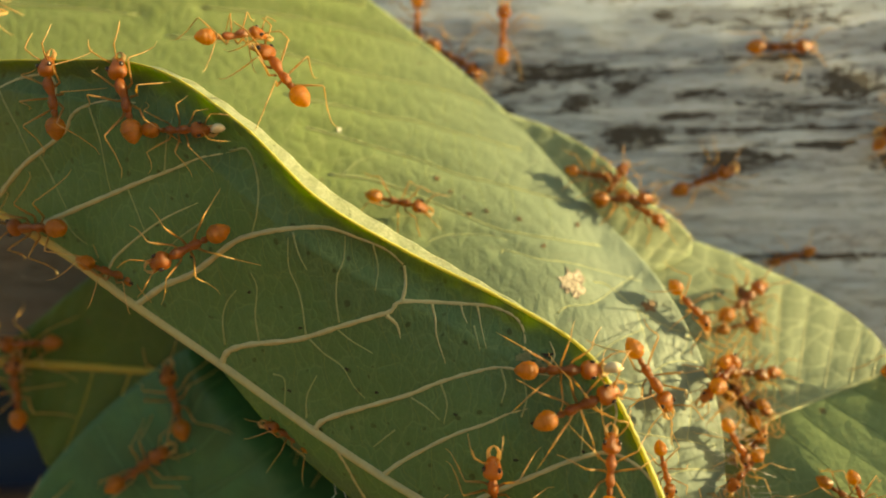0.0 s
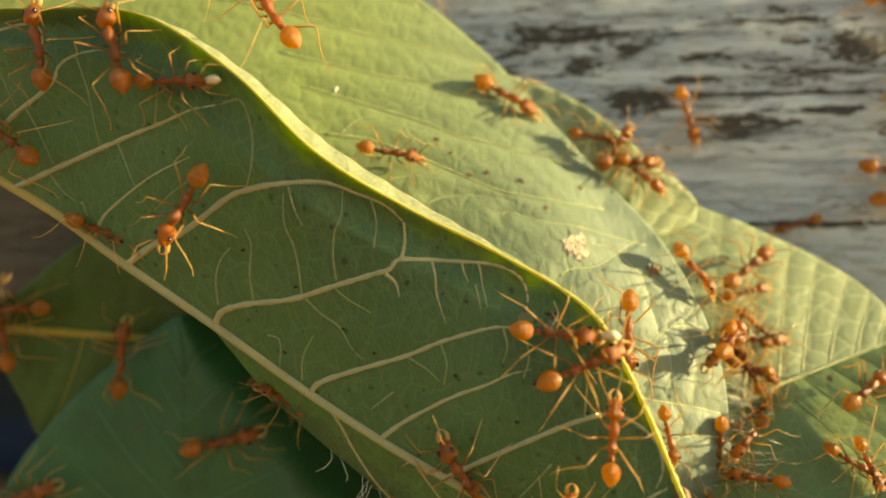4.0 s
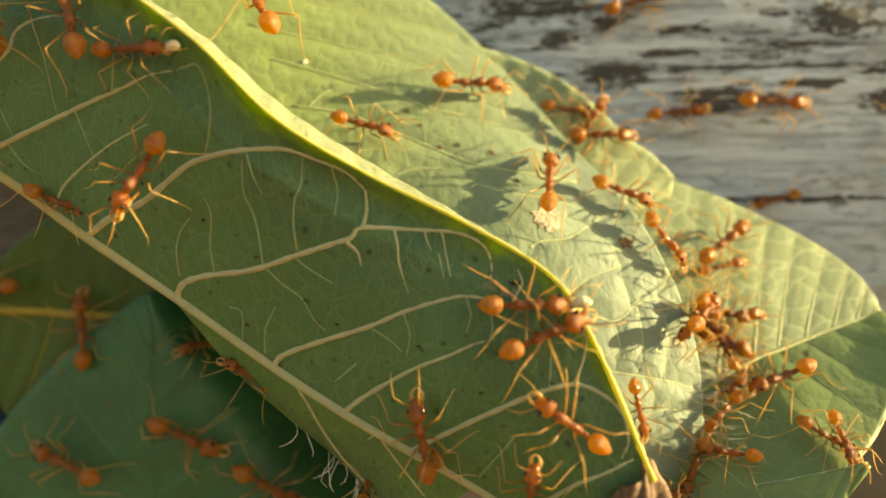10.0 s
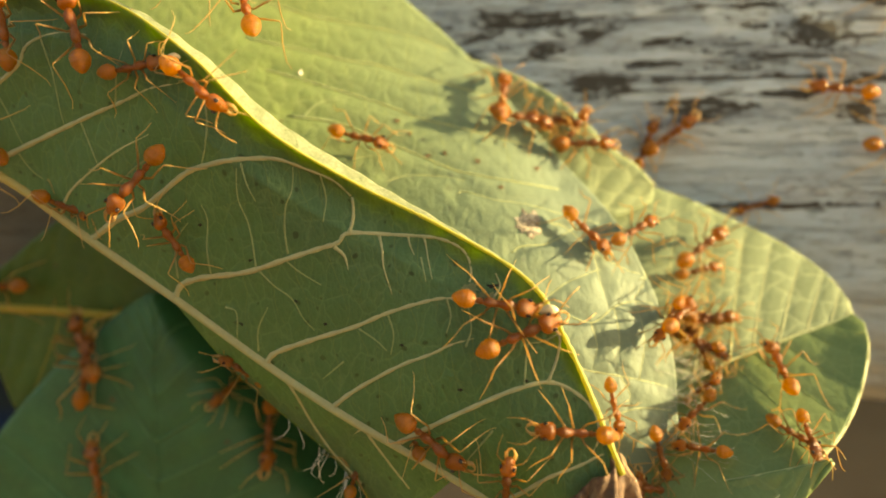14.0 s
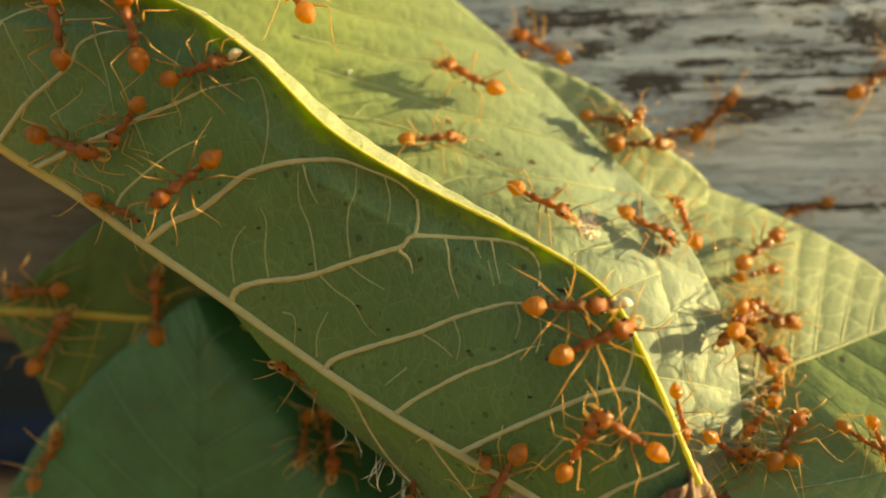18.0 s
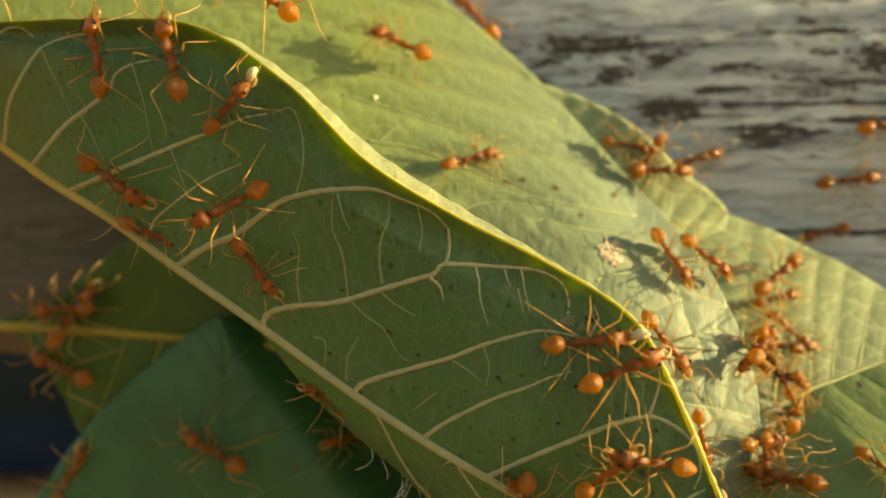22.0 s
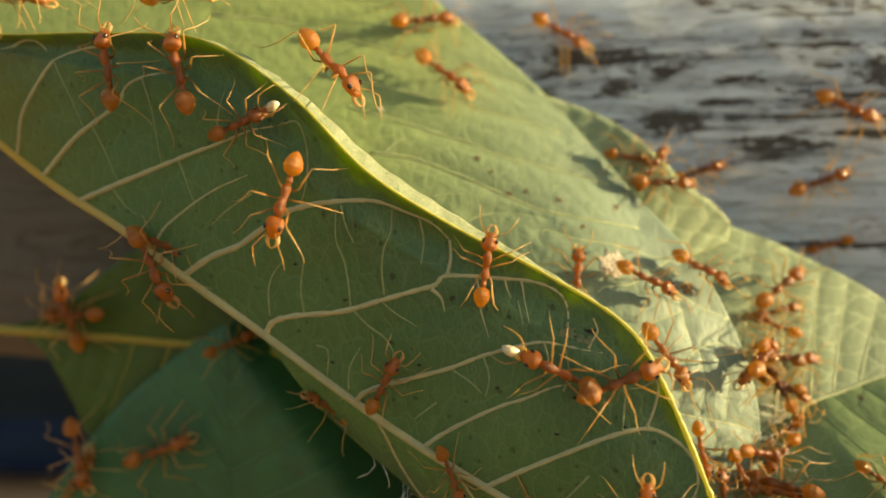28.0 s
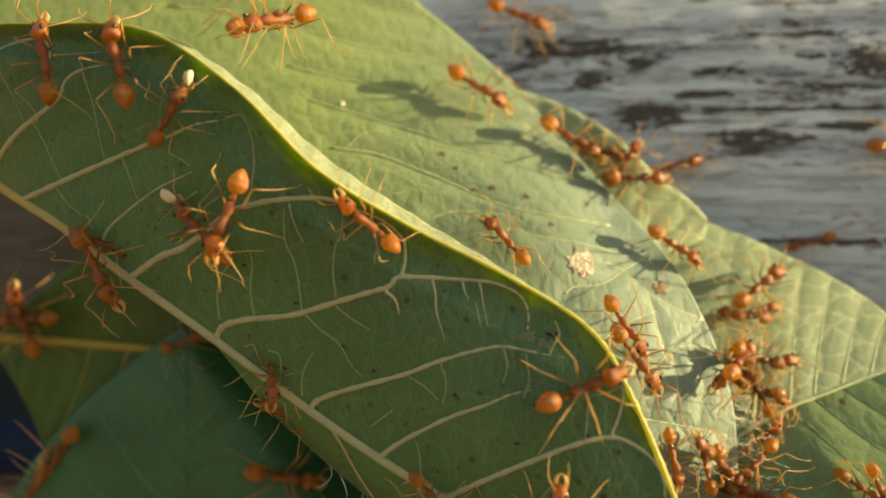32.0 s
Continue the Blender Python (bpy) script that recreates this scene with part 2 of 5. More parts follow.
def leaf_material(name, blade, deep, vein, glow, cell=0.55, share=0.35, gloss=0.42, line=0.035, specks=0.62, rim=False, fade=None, stretch=(1, 1, 1), netted=0.55, dots=(0.33, 0.13), dirt=(0.09, 0.035, 0.015), relief=0.25):
    """Leaf tissue: mottled green, a net of fine veins, brown specks, and light that comes through."""
    m = Mat(name)
    uv = m.coords("Object", (1000, 1000, 1000))
    wob = m.add("VectorMath", {0: uv, 1: m.add("TexNoise", {"Vector": uv, "Scale": 0.5, "Detail": 2.0}).outputs[1]}, operation="ADD").outputs[0]
    drawn = m.add("Mapping", {"Vector": wob, "Scale": stretch}).outputs[0]
    net = m.add("TexVoronoi", {"Vector": drawn, "Scale": cell}, feature="DISTANCE_TO_EDGE").outputs["Distance"]
    fine = m.add("TexVoronoi", {"Vector": drawn, "Scale": cell * 3.1}, feature="DISTANCE_TO_EDGE").outputs["Distance"]
    lines = m.span(net, 0.0, line, 1, 0)
    hair = m.span(fine, 0.0, 0.06, 1, 0)
    mott = m.noise(uv, 0.16, 4, 0.55)
    grain = m.noise(uv, 2.2, 4, 0.7)
    col = m.mix(m.span(mott, 0.35, 0.68), deep, blade)
    col = m.mix(m.span(grain, 0.3, 0.75, 0, 0.5), col, tuple(0.55 * c for c in blade))
    col = m.mix(m.math("MULTIPLY", m.math("MULTIPLY", lines, m.span(grain, 0.35, 0.6, 0.3, 1)), netted), col, vein)
    col = m.mix(m.math("MULTIPLY", hair, 0.16), col, vein)
    spot = m.add("TexVoronoi", {"Vector": wob, "Scale": dots[0]}, feature="F1")
    keep = m.math("GREATER_THAN", m.add("SeparateColor", {0: spot.outputs["Color"]}).outputs[0], specks)
    dot = m.math("MULTIPLY", m.math("LESS_THAN", m.math("ADD", spot.outputs["Distance"], m.span(grain, 0, 1, -0.06, 0.06)), dots[1]), keep)
    col = m.mix(m.math("MULTIPLY", dot, 0.75), col, dirt)
    if fade:     # far end coloured greyer and darker, to offset the strong sun it faces
        col = m.mix(m.span(m.add("SeparateXYZ", {0: uv}).outputs[0], -14.0, 20.0, 0, 0.85), col, fade)
        glow = tuple(0.6 * g + 0.4 * f for g, f in zip(glow, fade))
    edge = 0.0
    if rim:      # young tissue: yellow and thin towards the free margin, yellow towards the stalk
        across = m.add("SeparateXYZ", {0: m.coords("UV")}).outputs[1]
        ragged = m.math("ADD", across, m.span(mott, 0.3, 0.7, -0.05, 0.05))
        edge = m.span(ragged, 0.93, 1.02)
        stalk = m.span(m.add("SeparateXYZ", {0: uv}).outputs[0], -38.0, -62.0)
        col = m.mix(m.math("MULTIPLY", edge, 0.75), col, (0.17, 0.22, 0.035))
        col = m.mix(m.math("MULTIPLY", stalk, 0.7), col, (0.17, 0.15, 0.035))
    height = m.math("ADD", m.math("MULTIPLY", m.span(net, 0, 0.25), 0.6), m.math("ADD", m.math("MULTIPLY", m.span(fine, 0, 0.3), 0.25), m.math("MULTIPLY", grain, 0.3)))
    nrm = m.bump(height, relief, 0.00022)
    m.set(Base_Color=col, Roughness=m.span(grain, 0.2, 0.8, gloss - 0.06, gloss + 0.16), Normal=nrm)
    m.bsdf.inputs["Specular IOR Level"].default_value = 0.4
    through_color = m.mix(m.math("MULTIPLY", lines, 0.5), m.mix(m.span(mott, 0.3, 0.7), glow, tuple(0.8 * c for c in glow)), tuple(min(1, 1.3 * c) for c in glow))
    if rim:
        through_color = m.mix(edge, through_color, (0.36, 0.49, 0.045))
    thru = m.add("BsdfTranslucent", {"Color": through_color, "Normal": nrm})
    both = m.add("MixShader", {0: m.math("ADD", m.math("MULTIPLY", edge, 0.42), share) if rim else share, 1: m.bsdf.outputs[0], 2: thru.outputs[0]})
    m.link(both.outputs[0], m.out.inputs[0])
    return m.m


def vein_material(name, color, glow, share=0.3, stalk=None):
    m = Mat(name)
    w = m.coords("Object", (1000, 1000, 1000))
    n = m.noise(w, 1.3, 5, 0.7)
    col = m.mix(m.span(n, 0.3, 0.75), tuple(0.72 * c for c in color), color)
    if stalk:
        col = m.mix(m.span(m.add("SeparateXYZ", {0: w}).outputs[0], -26.0, -50.0), col, stalk)
    m.set(Base_Color=col, Roughness=0.55, Normal=m.bump(n, 0.5, 0.0002))
    thru = m.add("BsdfTranslucent", {"Color": (*glow, 1)})
    m.link(m.add("MixShader", {0: share, 1: m.bsdf.outputs[0], 2: thru.outputs[0]}).outputs[0], m.out.inputs[0])
    return m.m


# shaded underside, sunlit upper side: part of the light difference is in the colours
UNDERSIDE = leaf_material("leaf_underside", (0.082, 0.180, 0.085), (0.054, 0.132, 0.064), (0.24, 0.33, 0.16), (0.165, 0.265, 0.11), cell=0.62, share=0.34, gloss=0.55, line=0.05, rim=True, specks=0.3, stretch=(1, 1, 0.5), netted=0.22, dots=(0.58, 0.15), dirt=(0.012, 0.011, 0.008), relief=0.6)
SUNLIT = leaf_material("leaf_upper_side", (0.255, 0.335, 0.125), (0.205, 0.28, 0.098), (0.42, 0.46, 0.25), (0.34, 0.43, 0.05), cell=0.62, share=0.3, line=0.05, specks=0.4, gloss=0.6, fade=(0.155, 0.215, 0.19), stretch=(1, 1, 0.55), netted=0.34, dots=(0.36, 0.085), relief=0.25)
# lit and shaded greens of the folded leaf: shade is in the second colour
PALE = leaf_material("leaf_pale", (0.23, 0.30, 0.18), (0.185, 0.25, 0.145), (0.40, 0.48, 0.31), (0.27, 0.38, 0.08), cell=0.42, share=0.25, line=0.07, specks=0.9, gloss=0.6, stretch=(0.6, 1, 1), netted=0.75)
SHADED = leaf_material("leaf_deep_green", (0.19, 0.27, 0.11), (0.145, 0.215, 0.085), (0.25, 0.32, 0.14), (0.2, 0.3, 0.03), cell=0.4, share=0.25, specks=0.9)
# low and side leaves: the nest's deep shade is partly in these dark greens
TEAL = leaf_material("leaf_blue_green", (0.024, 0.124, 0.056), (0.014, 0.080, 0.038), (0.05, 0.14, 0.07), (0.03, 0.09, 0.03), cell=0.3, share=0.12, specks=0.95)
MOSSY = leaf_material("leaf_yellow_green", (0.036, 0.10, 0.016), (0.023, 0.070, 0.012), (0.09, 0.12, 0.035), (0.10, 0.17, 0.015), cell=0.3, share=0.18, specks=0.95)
def silk_film():
    """A thin grainy film of white silk that lets part of the light pass."""
    m = Mat("silk_film")
    w = m.coords("Object", (1000, 1000, 1000))
    n, f = m.noise(w, 3.5, 5, 0.7), m.noise(w, 0.5, 3, 0.6)
    col = m.mix(m.span(n, 0.35, 0.65), (0.28, 0.32, 0.21), (0.40, 0.43, 0.33))
    m.set(Base_Color=col, Roughness=0.6, Normal=m.bump(n, 0.4, 0.0001))
    thru = m.add("BsdfTranslucent", {"Color": (0.5, 0.55, 0.36, 1)})
    solid = m.add("MixShader", {0: 0.4, 1: m.bsdf.outputs[0], 2: thru.outputs[0]})
    clear = m.add("BsdfTransparent", {"Color": (0.95, 1.0, 0.85, 1)})
    open_share = m.math("ADD", m.span(n, 0.3, 0.7, 0.48, 0.28), m.span(f, 0.35, 0.65, -0.12, 0.12))
    m.link(m.add("MixShader", {0: open_share, 1: solid.outputs[0], 2: clear.outputs[0]}).outputs[0], m.out.inputs[0])
    return m.m


FILM = silk_film()
ROLL = leaf_material("leaf_rolled_edge", (0.22, 0.26, 0.17), (0.17, 0.205, 0.13), (0.30, 0.34, 0.24), (0.30, 0.36, 0.12), cell=0.8, share=0.5, specks=0.95)
RIB = vein_material("pale_rib", (0.46, 0.485, 0.31), (0.42, 0.42, 0.12))
MIDRIB = vein_material("midrib", (0.42, 0.44, 0.27), (0.42, 0.42, 0.12), stalk=(0.46, 0.33, 0.06))
TEAL_RIB = vein_material("blue_green_rib", (0.055, 0.17, 0.085), (0.05, 0.14, 0.06))
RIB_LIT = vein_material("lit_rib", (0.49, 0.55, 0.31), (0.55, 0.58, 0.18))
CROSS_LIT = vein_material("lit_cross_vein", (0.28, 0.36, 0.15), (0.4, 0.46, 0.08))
RIB_YELLOW = vein_material("yellow_rib", (0.40, 0.34, 0.07), (0.5, 0.4, 0.04))
FINE_RIB = vein_material("fine_rib", (0.27, 0.35, 0.20), (0.3, 0.36, 0.08))
FAINT_RIB = vein_material("faint_rib", (0.115, 0.19, 0.088), (0.2, 0.3, 0.05))
MARGIN = vein_material("yellow_margin", (0.42, 0.43, 0.13), (0.66, 0.62, 0.08), 0.45)


def wood_material():
    """Weathered grey wood: fine long fibres, black broken cracks, dark patches of rot."""
    m = Mat("weathered_wood")
    w = m.add("Mapping", {"Vector": m.coords("Object", (1000, 1000, 1000)), "Location": (0, 0, -1000 * HEIGHT)}).outputs[0]
    drawn = lambda a, b, c: m.add("Mapping", {"Vector": w, "Scale": (a, b, c)}).outputs[0]
    grain = m.noise(drawn(0.025, 0.3, 0.4), 1.0, 8, 0.68, 0.4)
    fibre = m.noise(drawn(0.10, 2.6, 3.4), 1.0, 6, 0.7, 0.2)
    rot = m.noise(drawn(0.045, 0.12, 0.16), 1.0, 4, 0.6)
    broken = m.noise(drawn(0.26, 0.8, 1.4), 1.0, 6, 0.78)
    crack = m.noise(drawn(0.03, 0.3, 0.42), 1.0, 7, 0.7, 0.7)
    x, y, z = (m.add("SeparateXYZ", {0: w}).outputs[i] for i in range(3))
    col = m.ramp(grain, [(0.30, (0.13, 0.18, 0.24)), (0.45, (0.33, 0.43, 0.55)), (0.58, (0.47, 0.60, 0.73)), (0.72, (0.60, 0.72, 0.85))])
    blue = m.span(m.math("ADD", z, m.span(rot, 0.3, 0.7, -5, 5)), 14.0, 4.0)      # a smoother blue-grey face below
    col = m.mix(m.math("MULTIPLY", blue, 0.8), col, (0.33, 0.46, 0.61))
    col = m.mix(m.span(fibre, 0.42, 0.72, 0.0, 0.4), col, (0.17, 0.19, 0.21))
    flake = m.noise(drawn(0.30, 0.7, 1.7), 1.0, 7, 0.66)
    crumb = m.noise(drawn(0.75, 1.2, 2.1), 1.0, 6, 0.7)
    streak = m.noise(drawn(0.035, 0.5, 0.95), 1.0, 5, 0.6)
    patchy = m.noise(drawn(0.055, 0.15, 0.24), 1.0, 3, 0.5)
    above = m.span(m.math("ADD", z, m.span(rot, 0.3, 0.7, -3, 3)), 11.0, 15.0, 0.0, 1)
    def spot(cx, cz, rx, rz):
        dx, dz = m.math("DIVIDE", m.math("SUBTRACT", x, cx), rx), m.math("DIVIDE", m.math("SUBTRACT", z, cz), rz)
        return m.math("SQRT", m.math("ADD", m.math("MULTIPLY", dx, dx), m.math("MULTIPLY", dz, dz)))

    rough = m.span(patchy, 0.32, 0.68, -0.2, 0.04)
    for c in WOOD_CLUSTERS:
        rough = m.math("MAXIMUM", rough, m.span(spot(*c), 0.4, 1.3, 0.125, -0.2))
    chunk = m.math("MULTIPLY", m.math("MULTIPLY", m.span(m.math("ADD", flake, rough), 0.54, 0.575), m.span(broken, 0.38, 0.44)), above)
    long = m.math("MULTIPLY", m.math("MULTIPLY", m.span(streak, 0.60, 0.635), m.span(flake, 0.40, 0.47)), m.span(above, 0, 1, 0.3, 1))
    bits = m.math("MULTIPLY", m.span(m.math("ADD", crumb, rough), 0.60, 0.635), above)
    chunk = m.math("MAXIMUM", m.math("MAXIMUM", chunk, bits), long)
    line = m.math("MULTIPLY", m.span(m.math("ABSOLUTE", m.math("SUBTRACT", crack, 0.5)), 0.0, 0.014, 1, 0), m.span(broken, 0.40, 0.50))
    dark = m.math("MAXIMUM", chunk, m.math("MULTIPLY", line, 0.85))
    tattered = m.math("ADD", m.span(broken, 0.3, 0.7, 0.6, -0.6), m.span(crumb, 0.3, 0.7, 0.85, -0.85))
    for c in WOOD_STAINS:
        ragged = m.math("ADD", spot(*c), tattered)
        dark = m.math("MAXIMUM", dark, m.span(ragged, 0.8, 0.95, 1, 0))
    brown = m.math("MULTIPLY", m.span(rot, 0.52, 0.66), m.span(broken, 0.45, 0.6, 0, 0.4))
    col = m.mix(brown, col, (0.15, 0.10, 0.06))
    col = m.mix(m.math("MULTIPLY", dark, 0.95), col, (0.016, 0.015, 0.014))
    leaf_shade = m.math("ADD", x, m.span(rot, 0.3, 0.7, -16, 16))     # shade of the leaves on the rail's left, put in as dark brown
    col = m.mix(m.span(leaf_shade, -30.0, -44.0, 0, 0.85), col, (0.05, 0.042, 0.029))
    h = m.math("SUBTRACT", m.math("ADD", m.math("MULTIPLY", grain, 0.5), m.math("MULTIPLY", fibre, 0.35)), m.math("MULTIPLY", dark, 0.6))
    m.set(Base_Color=col, Roughness=0.8, Normal=m.bump(h, 0.7, 0.0012))
    return m.m


# dark rotten patches and long cracks, and wider areas of broken black fibre: middle and half size along and up the rail
WOOD_STAINS = [(55.2, 26.5, 5.2, 2.2), (47, 30.3, 7, 0.5), (26, 26.8, 2.4, 1.2), (46, 20.6, 17, 0.35), (28, 20.4, 3, 1.2), (60.5, 16, 2.4, 1.7), (50, 3.6, 11, 0.5), (17, 28.2, 9, 0.5), (40, 17.2, 7, 0.5), (48, 27.4, 4, 0.4)]
WOOD_CLUSTERS = [(17, 29, 12, 2.2), (27, 19.8, 6.5, 3.0), (41, 16.2, 9, 2.8), (36, 25.6, 6, 0.8), (62, 20, 6, 1.2), (4, 24, 9, 3), (66, 31, 8, 2), (34, 22.6, 7, 0.9), (50, 23.4, 8, 0.8), (20, 24.5, 5, 1.5), (52, 18.4, 6, 1.0)]
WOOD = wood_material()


def ant_material(name, color, deep, rough=0.34, bands=False, thin=0.0, through=(0.9, 0.38, 0.05), pale=None):
    """Amber shell that lets some light through, mottled and finely pitted; pale: the colour towards a limb's end."""
    m = Mat(name)
    w = m.coords("Object", (1000, 1000, 1000))
    n = m.noise(w, 2.4, 6, 0.7)
    pits = m.noise(w, 9.0, 5, 0.72)
    col = m.mix(m.span(n, 0.34, 0.66), deep, color)
    if pale:
        far = m.add("VectorMath", {0: w}, operation="LENGTH").outputs["Value"]
        col = m.mix(m.span(far, 0.8, 3.6), col, pale)
    col = m.mix(m.span(pits, 0.46, 0.66, 0, 0.45), col, tuple(0.45 * c for c in deep))
    if bands:
        x = m.add("SeparateXYZ", {0: w}).outputs[0]
        wave = m.math("SINE", m.math("MULTIPLY", x, 9.2))
        col = m.mix(m.span(wave, 0.6, 1.0, 0, 0.5), col, tuple(0.5 * c for c in deep))
    tone = m.add("ObjectInfo").outputs["Random"]
    col = m.mix(m.span(tone, 0, 1, 0.0, 0.3), col, tuple(0.6 * c for c in deep))
    m.set(Base_Color=col, Roughness=m.span(pits, 0.35, 0.65, rough - 0.2, rough + 0.2), Normal=m.bump(pits, 0.8, 0.00012))
    m.bsdf.inputs["Specular IOR Level"].default_value = 0.55
    m.bsdf.inputs["Subsurface Weight"].default_value = 0.25
    m.bsdf.inputs["Subsurface Radius"].default_value = (0.0009, 0.0004, 0.00015)
    if thin:
        thru = m.add("BsdfTranslucent", {"Color": (*through, 1)})
        m.link(m.add("MixShader", {0: thin, 1: m.bsdf.outputs[0], 2: thru.outputs[0]}).outputs[0], m.out.inputs[0])
    return m.m


SHELL = ant_material("amber_shell", (0.34, 0.118, 0.024), (0.12, 0.032, 0.009), 0.24, thin=0.32, through=(1.0, 0.52, 0.08))
THORAX = ant_material("dark_amber_shell", (0.25, 0.078, 0.015), (0.092, 0.024, 0.008), 0.26, thin=0.28, through=(0.95, 0.46, 0.07))
GASTER = ant_material("amber_gaster", (0.38, 0.145, 0.028), (0.165, 0.050, 0.012), 0.22, bands=True, thin=0.36, through=(1.0, 0.6, 0.09))
LIMB = ant_material("amber_limb", (0.20, 0.088, 0.030), (0.10, 0.038, 0.013), 0.24, thin=0.40, through=(1.0, 0.72, 0.28), pale=(0.46, 0.34, 0.18))
EYE = Mat("ant_eye").set(Base_Color=(0.02, 0.012, 0.01), Roughness=0.2).m
SOIL = Mat("dry_soil")
_w = SOIL.coords("Object")
SOIL.set(Base_Color=SOIL.mix(SOIL.span(SOIL.noise(_w, 3.0, 6, 0.65), 0.35, 0.7), (0.25, 0.118, 0.047), (0.37, 0.195, 0.085)), Roughness=0.95,
         Normal=SOIL.bump(SOIL.noise(_w, 40.0, 5, 0.7), 0.6, 0.02))
SOIL = SOIL.m
def cloth_material(name, dark, light):
    m = Mat(name)
    w = m.coords("Object")
    m.set(Base_Color=m.mix(m.span(m.noise(w, 1.6, 5, 0.65), 0.35, 0.7), dark, light), Roughness=0.95, Normal=m.bump(m.noise(w, 12.0, 3, 0.5), 0.5, 0.02))
    m.bsdf.inputs["Specular IOR Level"].default_value = 0.05
    return m.m


SHADE_SHEET = cloth_material("black_tarpaulin", (0.005, 0.0045, 0.004), (0.009, 0.008, 0.006))
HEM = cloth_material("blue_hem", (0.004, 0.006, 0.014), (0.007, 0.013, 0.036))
PLASTER = Mat("plain_plaster")
_w = PLASTER.coords("Object")
PLASTER.set(Base_Color=PLASTER.mix(PLASTER.span(PLASTER.noise(_w, 1.5, 6, 0.65), 0.35, 0.7), (0.20, 0.18, 0.15), (0.30, 0.27, 0.23)), Roughness=0.9,
            Normal=PLASTER.bump(PLASTER.noise(_w, 60.0, 4, 0.6), 0.4, 0.005))
PLASTER = PLASTER.m

# ---- building helpers ----
def part(name, bm, material, parent=None, label="", smooth=True):
    """Links a bmesh as one mesh object, under a thing or a part."""
    me = bpy.data.meshes.new(name)
    bm.to_mesh(me)
    bm.free()
    me.materials.append(material)
    if smooth:
        me.shade_smooth()
    ob = new(name, me)
    if parent:
        ob.parent = parent
    return tagged(ob, label) if label else ob


def empty(name, m=None):
    ob = new(name)
    ob.empty_display_size = 0.002
    if m is not None:
        ob.matrix_basis = m
    return ob


def grid(pos, uv, thick):
    """A closed skin over a grid of places (ns, nt, 3), in millimetres, with thickness and a map of its own."""
    ns, nt, _ = pos.shape
    nor = np.cross(np.gradient(pos, axis=0), np.gradient(pos, axis=1))
    nor /= np.linalg.norm(nor, axis=2, keepdims=True) + 1e-12
    nor *= np.where(nor[..., 1:2] > 0, -1.0, 1.0)
    edge = np.minimum(np.minimum(np.arange(ns), ns - 1 - np.arange(ns))[:, None], np.minimum(np.arange(nt), nt - 1 - np.arange(nt))[None, :])
    slim = np.clip(edge / 1.5, 0.25, 1)[..., None]
    bm = bmesh.new()
    layer = bm.loops.layers.uv.new("map")
    front = [bm.verts.new(at(*p)) for p in (pos + nor * thick * 0.5 * slim).reshape(-1, 3)]
    back = [bm.verts.new(at(*p)) for p in (pos - nor * thick * 0.5 * slim).reshape(-1, 3)]
    flat = uv.reshape(-1, 2)
    a = lambda i, j: i * nt + j
    def face(vs, ks):
        f = bm.faces.new(vs)
        for l, k in zip(f.loops, ks):
            l[layer].uv = flat[k]
    for i in range(ns - 1):
        for j in range(nt - 1):
            k = [a(i, j), a(i + 1, j), a(i + 1, j + 1), a(i, j + 1)]
            face([front[q] for q in k], k)
            face([back[q] for q in reversed(k)], k[::-1])
    rim = [a(i, 0) for i in range(ns)] + [a(ns - 1, j) for j in range(1, nt)] + [a(i, nt - 1) for i in range(ns - 2, -1, -1)] + [a(0, j) for j in range(nt - 2, 0, -1)]
    for p, q in zip(rim, rim[1:] + rim[:1]):
        face([front[q], front[p], back[p], back[q]], [q, p, p, q])
    bmesh.ops.recalc_face_normals(bm, faces=bm.faces)
    return bm


def leaf_grid(curves, ns, nt, lift=None, span=(0, 1, 0, 1), unit=False):
    s, t = np.meshgrid(np.linspace(span[0], span[1], ns), np.linspace(span[2], span[3], nt), indexing="ij")
    pos = sheet(curves, s.ravel(), t.ravel()).reshape(ns, nt, 3)
    if lift is not None:
        nor = np.cross(np.gradient(pos, axis=0), np.gradient(pos, axis=1))
        nor /= np.linalg.norm(nor, axis=2, keepdims=True) + 1e-12
        nor *= np.where(nor[..., 1:2] > 0, -1.0, 1.0)
        pos = pos + nor * lift(s, t)[..., None]
    du = np.linalg.norm(np.gradient(pos, axis=0), axis=2)
    dv = np.linalg.norm(np.gradient(pos, axis=1), axis=2)
    uv = np.stack([np.cumsum(du, axis=0), np.cumsum(dv, axis=1)], -1)
    return pos, (np.stack([s, t], -1) if unit else uv)


def tube(points, radii, sides=8, flat=1.0, cap=True):
    """A tapered tube along points (metres); flat squeezes it towards the y axis of the world."""
    pts = [Vector(p) for p in points]
    bm = bmesh.new()
    rings = []
    side = None
    for i, p in enumerate(pts):
        d = (pts[min(i + 1, len(pts) - 1)] - pts[max(i - 1, 0)]).normalized()
        if side is None:
            side = d.orthogonal().normalized()
        side = (side - d * side.dot(d)).normalized()
        up = d.cross(side)
        rings.append([bm.verts.new(p + (side * math.cos(a) + up * math.sin(a) * flat) * radii[i]) for a in (2 * math.pi * k / sides for k in range(sides))])
    for a, b in zip(rings, rings[1:]):
        for k in range(sides):
            bm.faces.new((a[k], a[(k + 1) % sides], b[(k + 1) % sides], b[k]))
    if cap:
        bm.faces.new(rings[0][::-1])
        bm.faces.new(rings[-1])
    return bm


def smooth_line(points, n):
    return [Vector(p) for p in glide(points, np.linspace(0, 1, n))]


